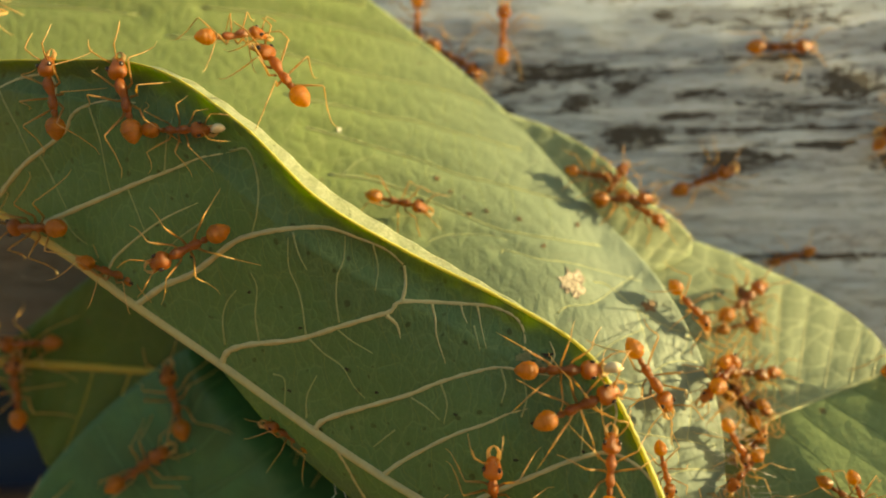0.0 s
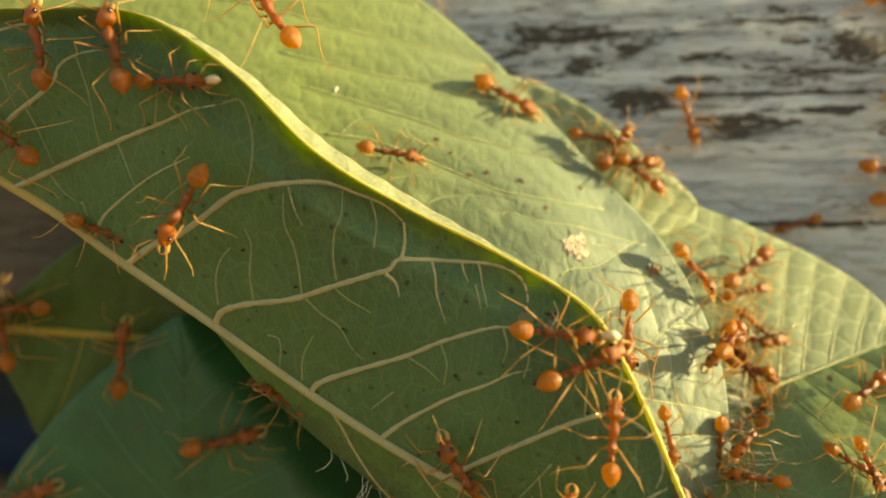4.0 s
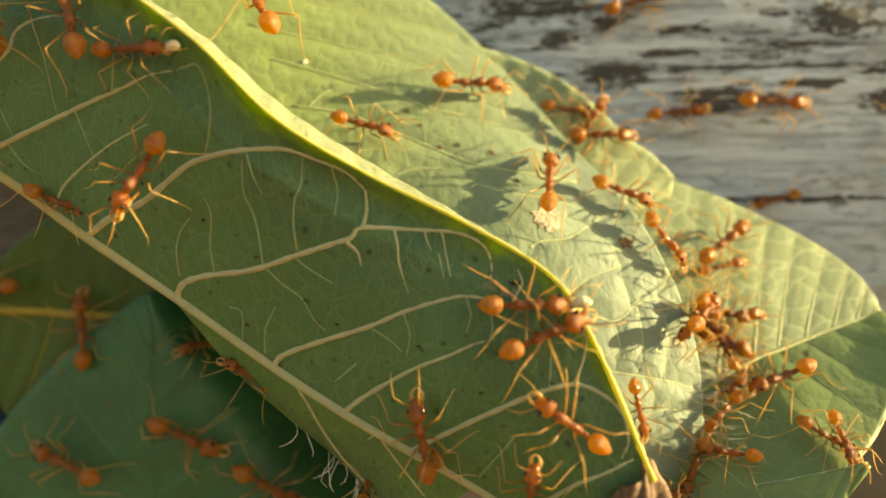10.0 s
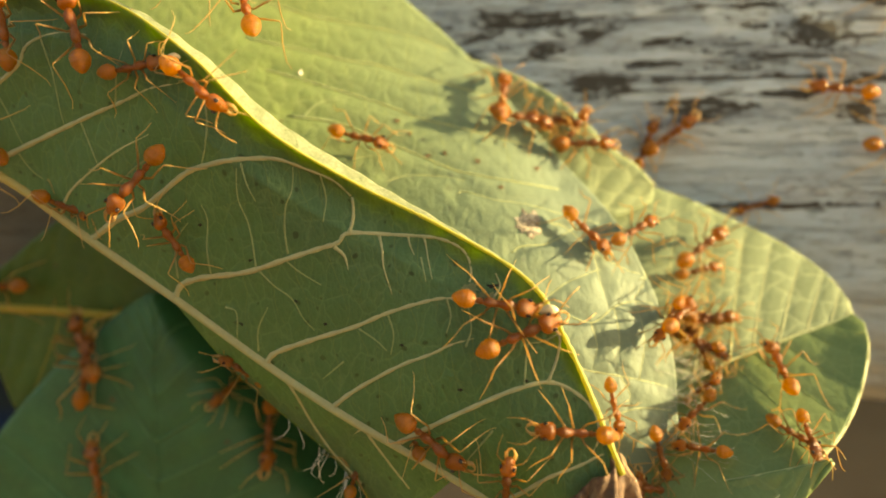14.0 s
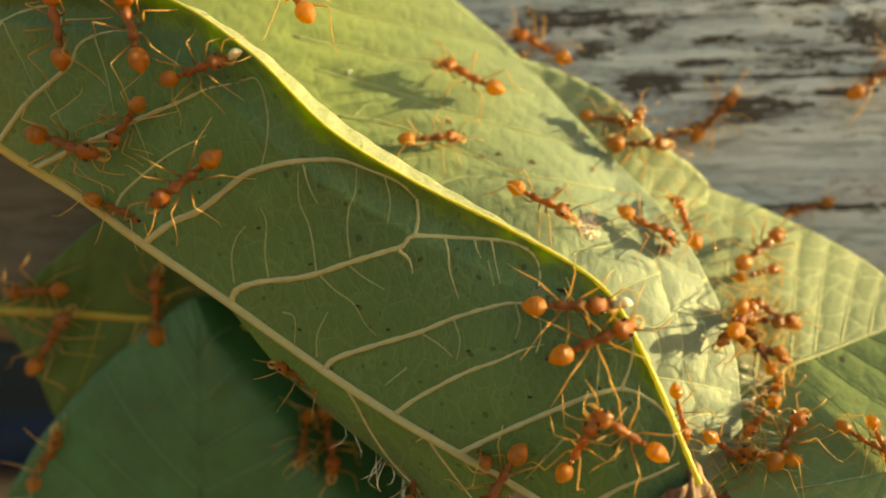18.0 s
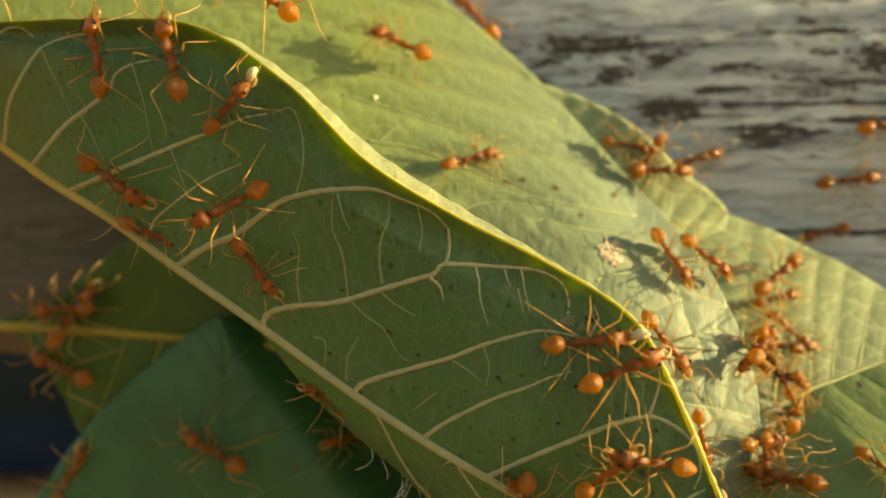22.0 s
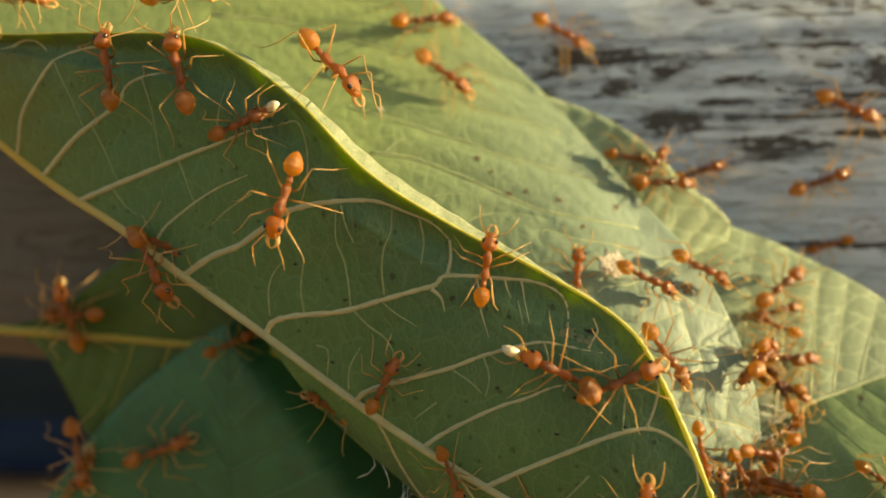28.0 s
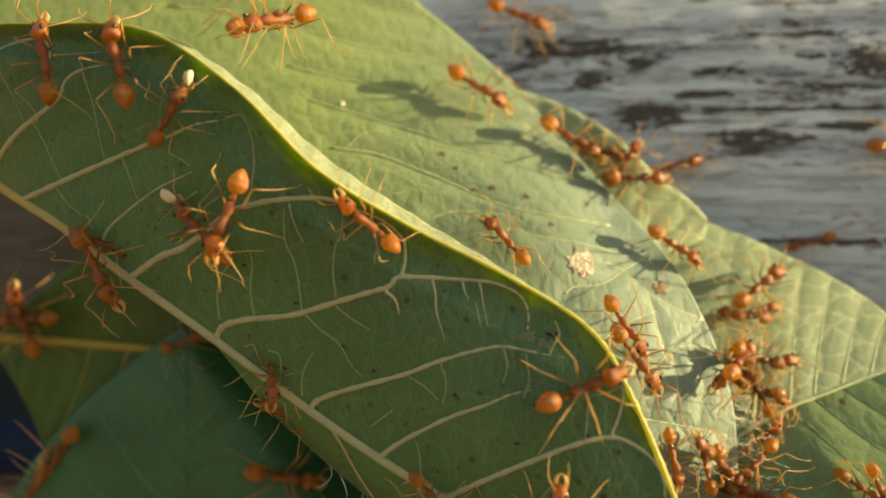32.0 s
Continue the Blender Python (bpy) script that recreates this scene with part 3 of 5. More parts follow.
class Skin:
    """Finds the place on some meshes that lies straight behind (x, z)."""

    def __init__(self, *obs):
        vs, fs = [], []
        if obs[0] is None:     # no mesh, the sheet astride the margin
            g = leaf_grid(LEAVES["rim"], 90, 12)[0]
            vs = [at(*p) for p in g.reshape(-1, 3)]
            fs = [[i * 12 + j, i * 12 + 12 + j, i * 12 + 13 + j, i * 12 + 1 + j] for i in range(89) for j in range(11)]
            obs = ()
        for o in obs:
            k = len(vs)
            vs += [v.co.copy() for v in o.data.vertices]
            fs += [[k + i for i in p.vertices] for p in o.data.polygons]
        self.tree = BVHTree.FromPolygons(vs, fs)

    def __call__(self, x, z):
        """The place and normal at millimetres x, z."""
        p, n, _, _ = self.tree.ray_cast(at(x, -55, z), Vector((0, 1, 0)))
        if p is None:
            p, n, _, _ = self.tree.find_nearest(at(x, 12, z))
        return p, (n if n.y < 0 else -n)


# ---- the rail and the ground ----
ground = bmesh.new()
bmesh.ops.create_grid(ground, x_segments=60, y_segments=60, size=60)
for v in ground.verts:
    v.co.z = 0.03 * noise.noise(v.co * 0.7) if v.co.length > 0.5 else 0.0
ground = tagged(part("ground", ground, SOIL), "dry brown soil below the rail", "ground", kind="structure")


def build_rail():
    xs = np.concatenate([np.linspace(-900, -110, 30), np.linspace(-105, 105, 260), np.linspace(110, 900, 30)])
    ang = np.linspace(0, 2 * math.pi, 150, endpoint=False)
    bm = bmesh.new()
    rings = []
    for x in xs:
        ring = []
        for a in ang:
            c, s = math.cos(a), math.sin(a)
            y = LOG_DEPTH + 26 - 26 * math.copysign(abs(c) ** (2 / 2.6), c)
            z = LOG_MIDDLE + LOG_SLOPE * x + LOG_RADIUS * math.copysign(abs(s) ** (2 / 2.6), s)
            g = noise.fractal(Vector((x * 0.012, y * 0.3, z * 0.42)), 0.8, 2.0, 4)
            r = 0.5 * g - 1.1 * max(0.0, noise.noise(Vector((x * 0.014 + 5, y * 0.2, z * 0.33))) - 0.28)
            ring.append(bm.verts.new(at(x, y + LOG_TURN * x - r * c, z + r * s)))
        rings.append(ring)
    n = len(ang)
    for a, b in zip(rings, rings[1:]):
        for k in range(n):
            bm.faces.new((a[k], a[(k + 1) % n], b[(k + 1) % n], b[k]))
    bm.faces.new(rings[0])
    bm.faces.new(rings[-1])
    bmesh.ops.recalc_face_normals(bm, faces=bm.faces)
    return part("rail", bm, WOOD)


# unseen wall, added only to keep the sun off the ground behind
wall = bmesh.new()
bmesh.ops.create_cube(wall, size=1.0, matrix=pose(2.7, 7.9, 3.0) @ Matrix.Diagonal((0.24, 14.2, 6.1, 1)))
bmesh.ops.bevel(wall, geom=wall.edges[:], offset=0.015, segments=2, affect="EDGES")
tagged(part("wall_east", wall, PLASTER), "unseen plain wall added to shade the yard", "wall", kind="structure")

rail = empty("wooden_fence", pose(0, 0, 0))
tagged(rail, "weathered grey wooden rail with black cracks and stains", "fence")
rail_bar = build_rail()
rail_bar.parent = rail
for sx in (-0.86, 0.86):
    z = HEIGHT + (LOG_MIDDLE + LOG_SLOPE * sx * 1000) * MM
    y = 0.135 + LOG_TURN * sx
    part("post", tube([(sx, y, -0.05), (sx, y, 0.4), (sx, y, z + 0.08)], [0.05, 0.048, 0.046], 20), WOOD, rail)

# ---- the leaves ----
def vein_lift(lines, lean, high, width):
    """Tissue that swells between veins which leave the rib at lines and lean along it."""
    lines = np.asarray(lines)

    def lift(s, t):
        q = s - lean * t
        d = np.abs(q[..., None] - lines).min(-1)
        return high * np.minimum(d / width, 1) ** 0.6
    return lift


def leaf_vein(name, curves, s0, lean, t0, t1, r0, r1, mat, parent, high=-0.03):
    ts = np.linspace(t0, t1, 26)
    ss = s0 + lean * ts
    ok = (ss > 0) & (ss < 1)
    if ok.sum() < 4:
        return None
    ss, ts = ss[ok], ts[ok]
    p = sheet(curves, ss, ts)
    nor = np.cross(sheet(curves, ss + 0.004, ts) - p, sheet(curves, ss, ts - 0.01) - p)
    nor /= np.linalg.norm(nor, axis=1, keepdims=True) + 1e-12
    nor *= np.where(nor[:, 1:2] > 0, -1.0, 1.0)
    p = p + nor * (0.14 + high)
    k = np.linspace(0, 1, len(p))
    return part(name, tube([at(x, y, z) for x, y, z in p], (r0 + (r1 - r0) * k) * MM, 6, 1.0), mat, parent)


front_leaf = empty("front_leaf")
back_leaf = empty("back_leaf")
tip_leaf = empty("tip_leaf")
right_leaf = empty("right_leaf")
low_leaf = empty("low_leaf")
side_leaf = empty("side_leaf")
for ob, label in ((front_leaf, "curled green leaf showing its shaded underside and pale ribs"), (back_leaf, "sunlit yellow-green leaf rolled behind the shaded one"),
                  (tip_leaf, "pale green leaf edge against the grey rail"), (right_leaf, "folded leaf, pale sunlit half above a half coloured darker for shade"),
                  (low_leaf, "dull blue-green leaf hanging in shade below the nest"), (side_leaf, "dark green leaf with a yellow rib, in shade near the rail")):
    tagged(ob, label, "leaf", "leaves of the nest")

front_lines = [0.03 + 0.082 * i for i in range(13)]
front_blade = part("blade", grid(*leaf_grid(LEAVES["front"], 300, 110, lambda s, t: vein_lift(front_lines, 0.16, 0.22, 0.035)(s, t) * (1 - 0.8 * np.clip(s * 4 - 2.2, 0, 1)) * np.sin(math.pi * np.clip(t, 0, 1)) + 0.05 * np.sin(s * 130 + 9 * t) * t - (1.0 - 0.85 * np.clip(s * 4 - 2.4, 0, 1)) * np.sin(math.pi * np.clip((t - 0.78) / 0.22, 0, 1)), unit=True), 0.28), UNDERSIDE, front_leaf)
part("silk_film", grid(*leaf_grid([FRONT_CREST, FRONT_ROLL], 240, 8, lambda s, t: 0.08 * np.sin(s * 170) * t), 0.08), FILM, front_leaf, "grainy film of white silk on the margin")
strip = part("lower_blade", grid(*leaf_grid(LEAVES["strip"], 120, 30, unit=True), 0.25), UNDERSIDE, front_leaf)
BACK_VEINS = [
    [(-30, 36.6), (-22, 36), (-14, 34.8), (-6, 33), (-2, 31.9)], [(-36, 41), (-26, 40.6), (-17, 39.4), (-9, 37.6)], [(-40, 45.5), (-30, 45.2), (-20, 43.8), (-15, 42.5)],
    [(-60, 37), (-48, 36.5), (-38, 35.4)], [(-34, 32.4), (-25.6, 31.6), (-20, 30.4), (-14.3, 28.8), (-10, 27.6), (-5.8, 26.9), (-1.5, 26.2), (2.9, 25.2), (6.5, 23.6)],
    [(-18.5, 24.4), (-13.7, 23.2), (-10.9, 22.7), (-6.2, 21.5), (-2.1, 20.9), (2, 19.6), (7, 18.4), (11, 17.2)],
    [(-15.5, 19.8), (-14, 19.4), (-10.6, 18.4), (-5.9, 16.9), (-0.6, 15.2), (2.7, 13.8), (7.3, 12.7), (11.9, 11.5), (16.5, 10.4)],
    [(-12.4, 13.7), (-8.2, 13.2), (-5.6, 12.5), (-2.4, 11.2), (2.1, 9.3), (7.1, 7.1), (10.2, 6.4), (15, 5.6), (19.5, 5)],
    [(-0.6, 5.6), (0.3, 6), (2.2, 6.4), (5.9, 6.3), (8.3, 5.8)], [(7.5, 4.2), (8.3, 4.5), (11.9, 3.5), (15.5, 3), (20, 1.8), (24, 0.8)],
    [(13.4, -2.4), (14.5, -1.7), (17.5, -1.4), (20.4, 0.1), (22.9, 1.4)], [(17.8, 0.9), (19.7, 0.4), (22.7, -2.3), (26.1, -4.2), (28.2, -4.9)],
    [(16.6, -7.6), (17.5, -6.9), (19.7, -5.5), (23.3, -4.3)], [(17.6, -8.2), (18.3, -8.6), (21.8, -10), (24.6, -8.4), (26.8, -7.9), (29.4, -8.2)],
    [(19.6, -14.4), (21.5, -15), (23.9, -15.5), (27.1, -16.2), (30.6, -17.2)], [(21.5, -20.8), (23.3, -20.2), (26.8, -19.2), (31, -19.8)]]
BACK_VEINLETS = [[(-10.8, 13.6), (-8.4, 15.7), (-4.5, 16.2)], [(-4.8, 8.3), (-4.1, 8.5), (-0.4, 8.9)], [(22.7, -2.3), (23.3, -5.9), (23.9, -8.4)], [(24.6, -8.4), (25, -12), (24.2, -15.5)],
                 [(21.8, -10), (22.4, -12.6), (21.6, -15)], [(27.1, -16.2), (28, -12), (27.4, -8.1)], [(25, -15.8), (26, -17.8), (25.6, -19.4)], [(29, -4.9), (28.2, -6.4), (26.8, -7.9)]]


def back_lift(s, t):
    """Tissue that swells between the long veins of the sunlit leaf."""
    p = sheet(LEAVES["back"], s.ravel(), t.ravel())[:, (0, 2)]
    near = np.full(len(p), 9.0)
    for line in BACK_VEINS + BACK_VEINLETS[2:]:
        for a, b in zip(np.array(line), np.array(line)[1:]):
            u = np.clip(((p - a) @ (b - a)) / ((b - a) @ (b - a)), 0, 1)[:, None]
            near = np.minimum(near, np.linalg.norm(p - a - u * (b - a), axis=1))
    puff = 0.26 * np.minimum(near / 1.7, 1) ** 0.7
    rough = 0.02 * np.sin(p[:, 0] * 1.7 + 1.1 * np.sin(p[:, 1] * 0.9)) * np.sin(p[:, 1] * 2.3 + p[:, 0] * 0.5)
    return (puff + rough).reshape(s.shape)


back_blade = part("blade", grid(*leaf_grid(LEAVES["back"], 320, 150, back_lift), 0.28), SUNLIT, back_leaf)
tip_blade = part("blade", grid(*leaf_grid(LEAVES["tip"], 100, 40, vein_lift([0.09 * i for i in range(12)], 0.1, 0.12, 0.04)), 0.25), PALE, tip_leaf)
right_lines = [-0.3 + 0.105 * i for i in range(14)]
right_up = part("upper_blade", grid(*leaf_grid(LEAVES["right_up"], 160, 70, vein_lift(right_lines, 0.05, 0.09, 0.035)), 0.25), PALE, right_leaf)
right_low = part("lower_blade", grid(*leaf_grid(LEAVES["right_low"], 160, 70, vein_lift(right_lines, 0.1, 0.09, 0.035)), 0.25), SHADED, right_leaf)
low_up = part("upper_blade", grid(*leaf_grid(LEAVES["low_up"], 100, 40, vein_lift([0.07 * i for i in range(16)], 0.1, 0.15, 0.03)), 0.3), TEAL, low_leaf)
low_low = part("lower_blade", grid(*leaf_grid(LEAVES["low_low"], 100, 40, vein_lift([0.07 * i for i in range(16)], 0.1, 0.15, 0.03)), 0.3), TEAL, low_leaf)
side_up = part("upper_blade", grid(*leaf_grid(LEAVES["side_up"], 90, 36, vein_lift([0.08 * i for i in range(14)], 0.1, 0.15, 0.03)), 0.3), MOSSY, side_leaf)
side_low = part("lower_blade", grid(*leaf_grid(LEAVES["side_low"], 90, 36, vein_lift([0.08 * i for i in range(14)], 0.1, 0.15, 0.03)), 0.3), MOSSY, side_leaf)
# unseen blade from below the midrib to the rail, added to block the sun
BLOCKER_NEAR = [(-27, 14.5, -3), (-18, 13, -9), (-10, 12.5, -15), (-2, 12, -20), (6, 12, -26), (14, 12, -36), (16, 12, -52)]
BLOCKER_FAR = [(-22, 31, 4), (-13, 32, -2), (-5, 33, -10), (3, 36, -18), (11, 40, -26), (18, 44, -36), (20, 46, -52)]
part("inner_blade", grid(*leaf_grid([BLOCKER_NEAR, BLOCKER_FAR], 60, 24), 0.28), TEAL, low_leaf)
SKINS = {"front": Skin(front_blade), "back": Skin(back_blade), "tip": Skin(tip_blade), "right_up": Skin(right_up), "right_low": Skin(right_low),
         "low": Skin(low_up, low_low), "side": Skin(side_up, side_low), "strip": Skin(strip), "rim": Skin(None), "log": Skin(rail_bar)}


def rib_along(name, curve, n, r0, r1, mat, parent, proud=0.2, label=""):
    p = smooth_line(curve, n)
    k = np.linspace(0, 1, n)
    return part(name, tube([at(x, y - proud, z) for x, y, z in p], (r0 + (r1 - r0) * k) * MM, 10), mat, parent, label)


rib_along("midrib", FRONT_RIB, 120, 0.62, 0.46, MIDRIB, front_leaf, -0.05, "pale buff midrib")
lumps = random.Random(23)
edge_line = smooth_line([(x + 0.15, y - 0.05, z + 0.05) for x, y, z in FRONT_CREST], 220)
part("margin", tube([at(x, y, z) for x, y, z in edge_line], [(0.07 + 0.2 * (i / 219) ** 2) * lumps.uniform(0.75, 1.3) * MM for i in range(220)], 9), MARGIN, front_leaf, "thin yellow leaf margin")
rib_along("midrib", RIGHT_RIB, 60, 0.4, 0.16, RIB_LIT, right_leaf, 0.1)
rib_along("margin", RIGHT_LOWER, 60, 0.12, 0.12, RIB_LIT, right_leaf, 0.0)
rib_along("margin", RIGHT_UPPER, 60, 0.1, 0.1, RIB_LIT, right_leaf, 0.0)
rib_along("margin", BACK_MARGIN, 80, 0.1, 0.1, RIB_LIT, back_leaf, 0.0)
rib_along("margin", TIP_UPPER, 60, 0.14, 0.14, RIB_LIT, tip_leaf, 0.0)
rib_along("midrib", SIDE_RIB, 60, 0.7, 0.4, RIB_YELLOW, side_leaf, 0.2, "yellow midrib")
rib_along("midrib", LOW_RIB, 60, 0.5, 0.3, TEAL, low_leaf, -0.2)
rib_along("stalk", [(-146, 40, -6.3), (-104, 34.5, -7.9), (-66.8, 31, -9.3)], 20, 0.9, 0.7, RIB_YELLOW, side_leaf, 0.2, "yellow leaf stalk")
for s0 in (0.06, 0.16, 0.26, 0.36, 0.46, 0.56, 0.66, 0.76):
    leaf_vein("vein", LEAVES["low_up"], s0, 0.12, 0.0, 0.95, 0.3, 0.16, TEAL_RIB, low_leaf)
    leaf_vein("vein", LEAVES["low_low"], s0, 0.12, 0.0, 0.6, 0.3, 0.2, TEAL_RIB, low_leaf)
    leaf_vein("vein", LEAVES["side_low"], s0, 0.12, 0.0, 0.95, 0.2, 0.1, RIB_YELLOW, side_leaf)
for s0 in right_lines:
    leaf_vein("vein", LEAVES["right_up"], s0, 0.05, 0.0, 0.93, 0.14, 0.05, RIB_LIT, right_leaf)
    leaf_vein("vein", LEAVES["right_low"], s0, 0.1, 0.0, 0.93, 0.12, 0.05, SHADED, right_leaf)


def drape(name, skin, line, r0, r1, mat, parent, proud=0.05):
    """A rib laid on a leaf along places (x, z), in millimetres."""
    if skin == "front" and r0 > 0.22:     # the vein leaves the midrib
        (x, z), (x1, z1) = line[0], line[1]
        far = math.hypot(x1 - x, z1 - z)
        back = 0.0
        while back < 4 and z - back * (z1 - z) / far > float(np.interp(x - back * (x1 - x) / far, [p[0] for p in FRONT_RIB], [p[2] for p in FRONT_RIB])):
            back += 0.2
        if back > 0.1:
            line = [(x - back * (x1 - x) / far, z - back * (z1 - z) / far)] + line
    n = max(8, 5 * len(line))
    flat = glide([(x, 0.0, z) for x, z in line], np.linspace(0, 1, n))
    pts = []
    for x, _, z in flat:
        p, nor = SKINS[skin](x, z)
        pts.append(p + nor * ((proud - 0.5 * r0) * MM))
    k = np.linspace(0, 1, n)
    wob = 1 + 0.12 * np.sin(np.arange(n) * 2.1)
    return part(name, tube(pts, (r0 + (r1 - r0) * k) * wob * MM, 7), mat, parent)


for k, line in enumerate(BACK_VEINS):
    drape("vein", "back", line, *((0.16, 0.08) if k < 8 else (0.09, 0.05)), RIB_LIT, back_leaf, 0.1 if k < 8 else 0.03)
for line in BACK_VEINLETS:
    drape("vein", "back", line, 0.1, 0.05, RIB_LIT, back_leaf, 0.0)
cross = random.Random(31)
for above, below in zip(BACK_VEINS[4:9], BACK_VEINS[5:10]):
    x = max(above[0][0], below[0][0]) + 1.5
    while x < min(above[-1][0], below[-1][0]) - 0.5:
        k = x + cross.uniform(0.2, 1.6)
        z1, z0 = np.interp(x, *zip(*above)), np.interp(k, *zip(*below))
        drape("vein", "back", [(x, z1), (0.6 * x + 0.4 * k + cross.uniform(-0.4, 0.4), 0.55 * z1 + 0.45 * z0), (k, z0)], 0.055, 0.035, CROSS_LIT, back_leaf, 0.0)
        x += cross.uniform(2.2, 4.2)
drape("vein", "front", [(-31.5, -1.4), (-27.4, 1.1), (-24.1, 2.3), (-19.5, 5.2), (-17.2, 6.0), (-13.8, 6.5), (-10.0, 6.6), (-7.0, 5.6), (-4.4, 4.5), (-2.8, 3.1)], 0.42, 0.2, RIB, front_leaf)
drape("vein", "front", [(-21.8, -7.0), (-20.9, -5.6), (-18.3, -4.8), (-13.5, -4.2), (-8.9, -2.8), (-5.6, -1.8), (-4.0, -1.3), (-2.9, -0.4), (1.7, -0.6), (5.2, -0.9), (7.3, -1.7), (8.3, -2.9), (8.5, -4.7), (7.7, -5.6)], 0.42, 0.16, RIB, front_leaf)
drape("vein", "front", [(-2.9, -0.4), (-2.6, 1.2), (-2.7, 3.0)], 0.2, 0.15, RIB, front_leaf)
drape("vein", "front", [(-4.4, -1.7), (-3.5, -2.5), (-3.2, -3.4), (-3.1, -4.2)], 0.22, 0.05, RIB, front_leaf)
drape("vein", "front", [(-12.1, -13.6), (-11.0, -12.4), (-7.1, -10.9), (-2.6, -9.4), (0.6, -8.0), (3.7, -7.0), (6.2, -6.5), (9.2, -7.0), (11.7, -7.4)], 0.4, 0.15, RIB, front_leaf)
drape("vein", "front", [(-5.0, -17.6), (-2.9, -15.9), (1.5, -13.2), (4.7, -11.8), (6.7, -10.8), (8.7, -10.2)], 0.32, 0.12, RIB, front_leaf)
drape("vein", "front", [(2.4, -20.4), (5.1, -18.7), (9.1, -16.4), (12.5, -14.8), (15.5, -14.1), (17.9, -15.0), (19.6, -16.7), (20.0, -19.0), (19.4, -20.5)], 0.34, 0.14, RIB, front_leaf)
drape("vein", "front", [(10.7, -26.9), (12.9, -25.3), (15.4, -23.0), (18.0, -21.7), (20.4, -20.5)], 0.3, 0.14, RIB, front_leaf)
drape("vein", "front", [(-42.6, 7.4), (-38.5, 8.6), (-33.4, 10.1), (-29.4, 11.3), (-25.6, 12.3), (-22.0, 13.3), (-19.0, 13.8)], 0.4, 0.16, RIB, front_leaf)
drape("vein", "front", [(-19.0, 13.9), (-17.2, 13.9), (-16.4, 11.5), (-16.4, 8.5), (-17.3, 6.0)], 0.14, 0.08, FINE_RIB, front_leaf)
drape("vein", "front", [(-46.9, 11.0), (-43.1, 13.6), (-39.7, 15.3), (-36.9, 16.8), (-36, 18.1), (-34.5, 18.9), (-31.4, 19.4), (-28.4, 18.9)], 0.36, 0.14, RIB, front_leaf)
drape("vein", "front", [(-51.2, 13.8), (-50, 16.2), (-47, 19.1), (-44.5, 21.5), (-42.4, 22.5), (-38.6, 22.4), (-37.5, 19.4)], 0.3, 0.14, RIB, front_leaf)
drape("vein", "front", [(-57.4, 18.0), (-54.5, 20.6), (-50.6, 23.5), (-47.4, 23.9), (-45.9, 22.9)], 0.25, 0.12, RIB, front_leaf)
drape("vein", "front", [(-34.4, 1.5), (-33.5, 3.1), (-32.0, 4.6), (-27.0, 7.6), (-22.6, 9.2)], 0.22, 0.08, RIB, front_leaf)
drape("vein", "front", [(-0.1, -0.7), (0.2, -2.1), (0.3, -3.6), (1.1, -6.2)], 0.16, 0.05, RIB, front_leaf)
drape("vein", "front", [(2.6, -0.7), (2.8, -1.6), (3.2, -2.5)], 0.13, 0.04, RIB, front_leaf)
drape("vein", "front", [(4.1, -0.8), (4.3, -1.6), (4.5, -2.9), (4.9, -4.8)], 0.13, 0.04, RIB, front_leaf)
drape("vein", "front", [(15.5, -14.1), (16.3, -12.1), (16.6, -10.2), (15.9, -8.9)], 0.16, 0.1, RIB, front_leaf)
drape("vein", "strip", [(-10.2, -15.2), (-9.1, -17.3), (-7.8, -20.4), (-5.8, -23.8), (-2.8, -26.9)], 0.22, 0.14, RIB, front_leaf)
drape("vein", "strip", [(-2.1, -19.4), (-1.4, -20.9), (0.5, -23.8), (2.4, -26.4)], 0.22, 0.14, RIB, front_leaf)


# ---- fine cross veins, rung by rung between the ribs ----
LADDER = [[(-57, 18), (-53.1, 20.2), (-49.9, 22.3)], [(-50, 14.2), (-47.8, 16.8), (-45.3, 20.5), (-42.2, 22), (-37, 22.2)],
          [(-45.9, 11.1), (-42.2, 13.1), (-36.5, 16.7), (-34.4, 17.8), (-28.2, 19)], [(-42.5, 7.4), (-32.6, 9.9), (-21.7, 13.2), (-18.9, 13.7), (-16.7, 12.8)],
          [(-31.5, -1.4), (-26.9, 1.1), (-18.8, 5), (-13.5, 6.4), (-10, 6.5), (-4.4, 4.5), (-2.8, 3.1)],
          [(-21.8, -7), (-18, -4.8), (-8.6, -2.8), (-2.8, -0.5), (1.7, -0.6), (5.2, -0.9), (8.3, -2.9)],
          [(-12.1, -13.6), (-7, -10.8), (0.6, -7.9), (6.2, -6.4), (11.7, -7.4)], [(-5, -17.6), (1.6, -13.1), (8.6, -10.1), (13, -9.6)],
          [(2.5, -20.3), (9.1, -16.4), (15.5, -14.1), (17.9, -15)], [(10.7, -26.9), (15.4, -22.9), (20.4, -20.5)]]
rung = random.Random(19)


def rib_height(line, other, x):
    """The height of a rib at x, or of the leaf's own edge where the rib has ended."""
    if line is not None and line[0][0] <= x <= line[-1][0]:
        return float(np.interp(x, [p[0] for p in line], [p[1] for p in line]))
    return float(np.interp(x, [p[0] for p in other], [p[2] for p in other]))


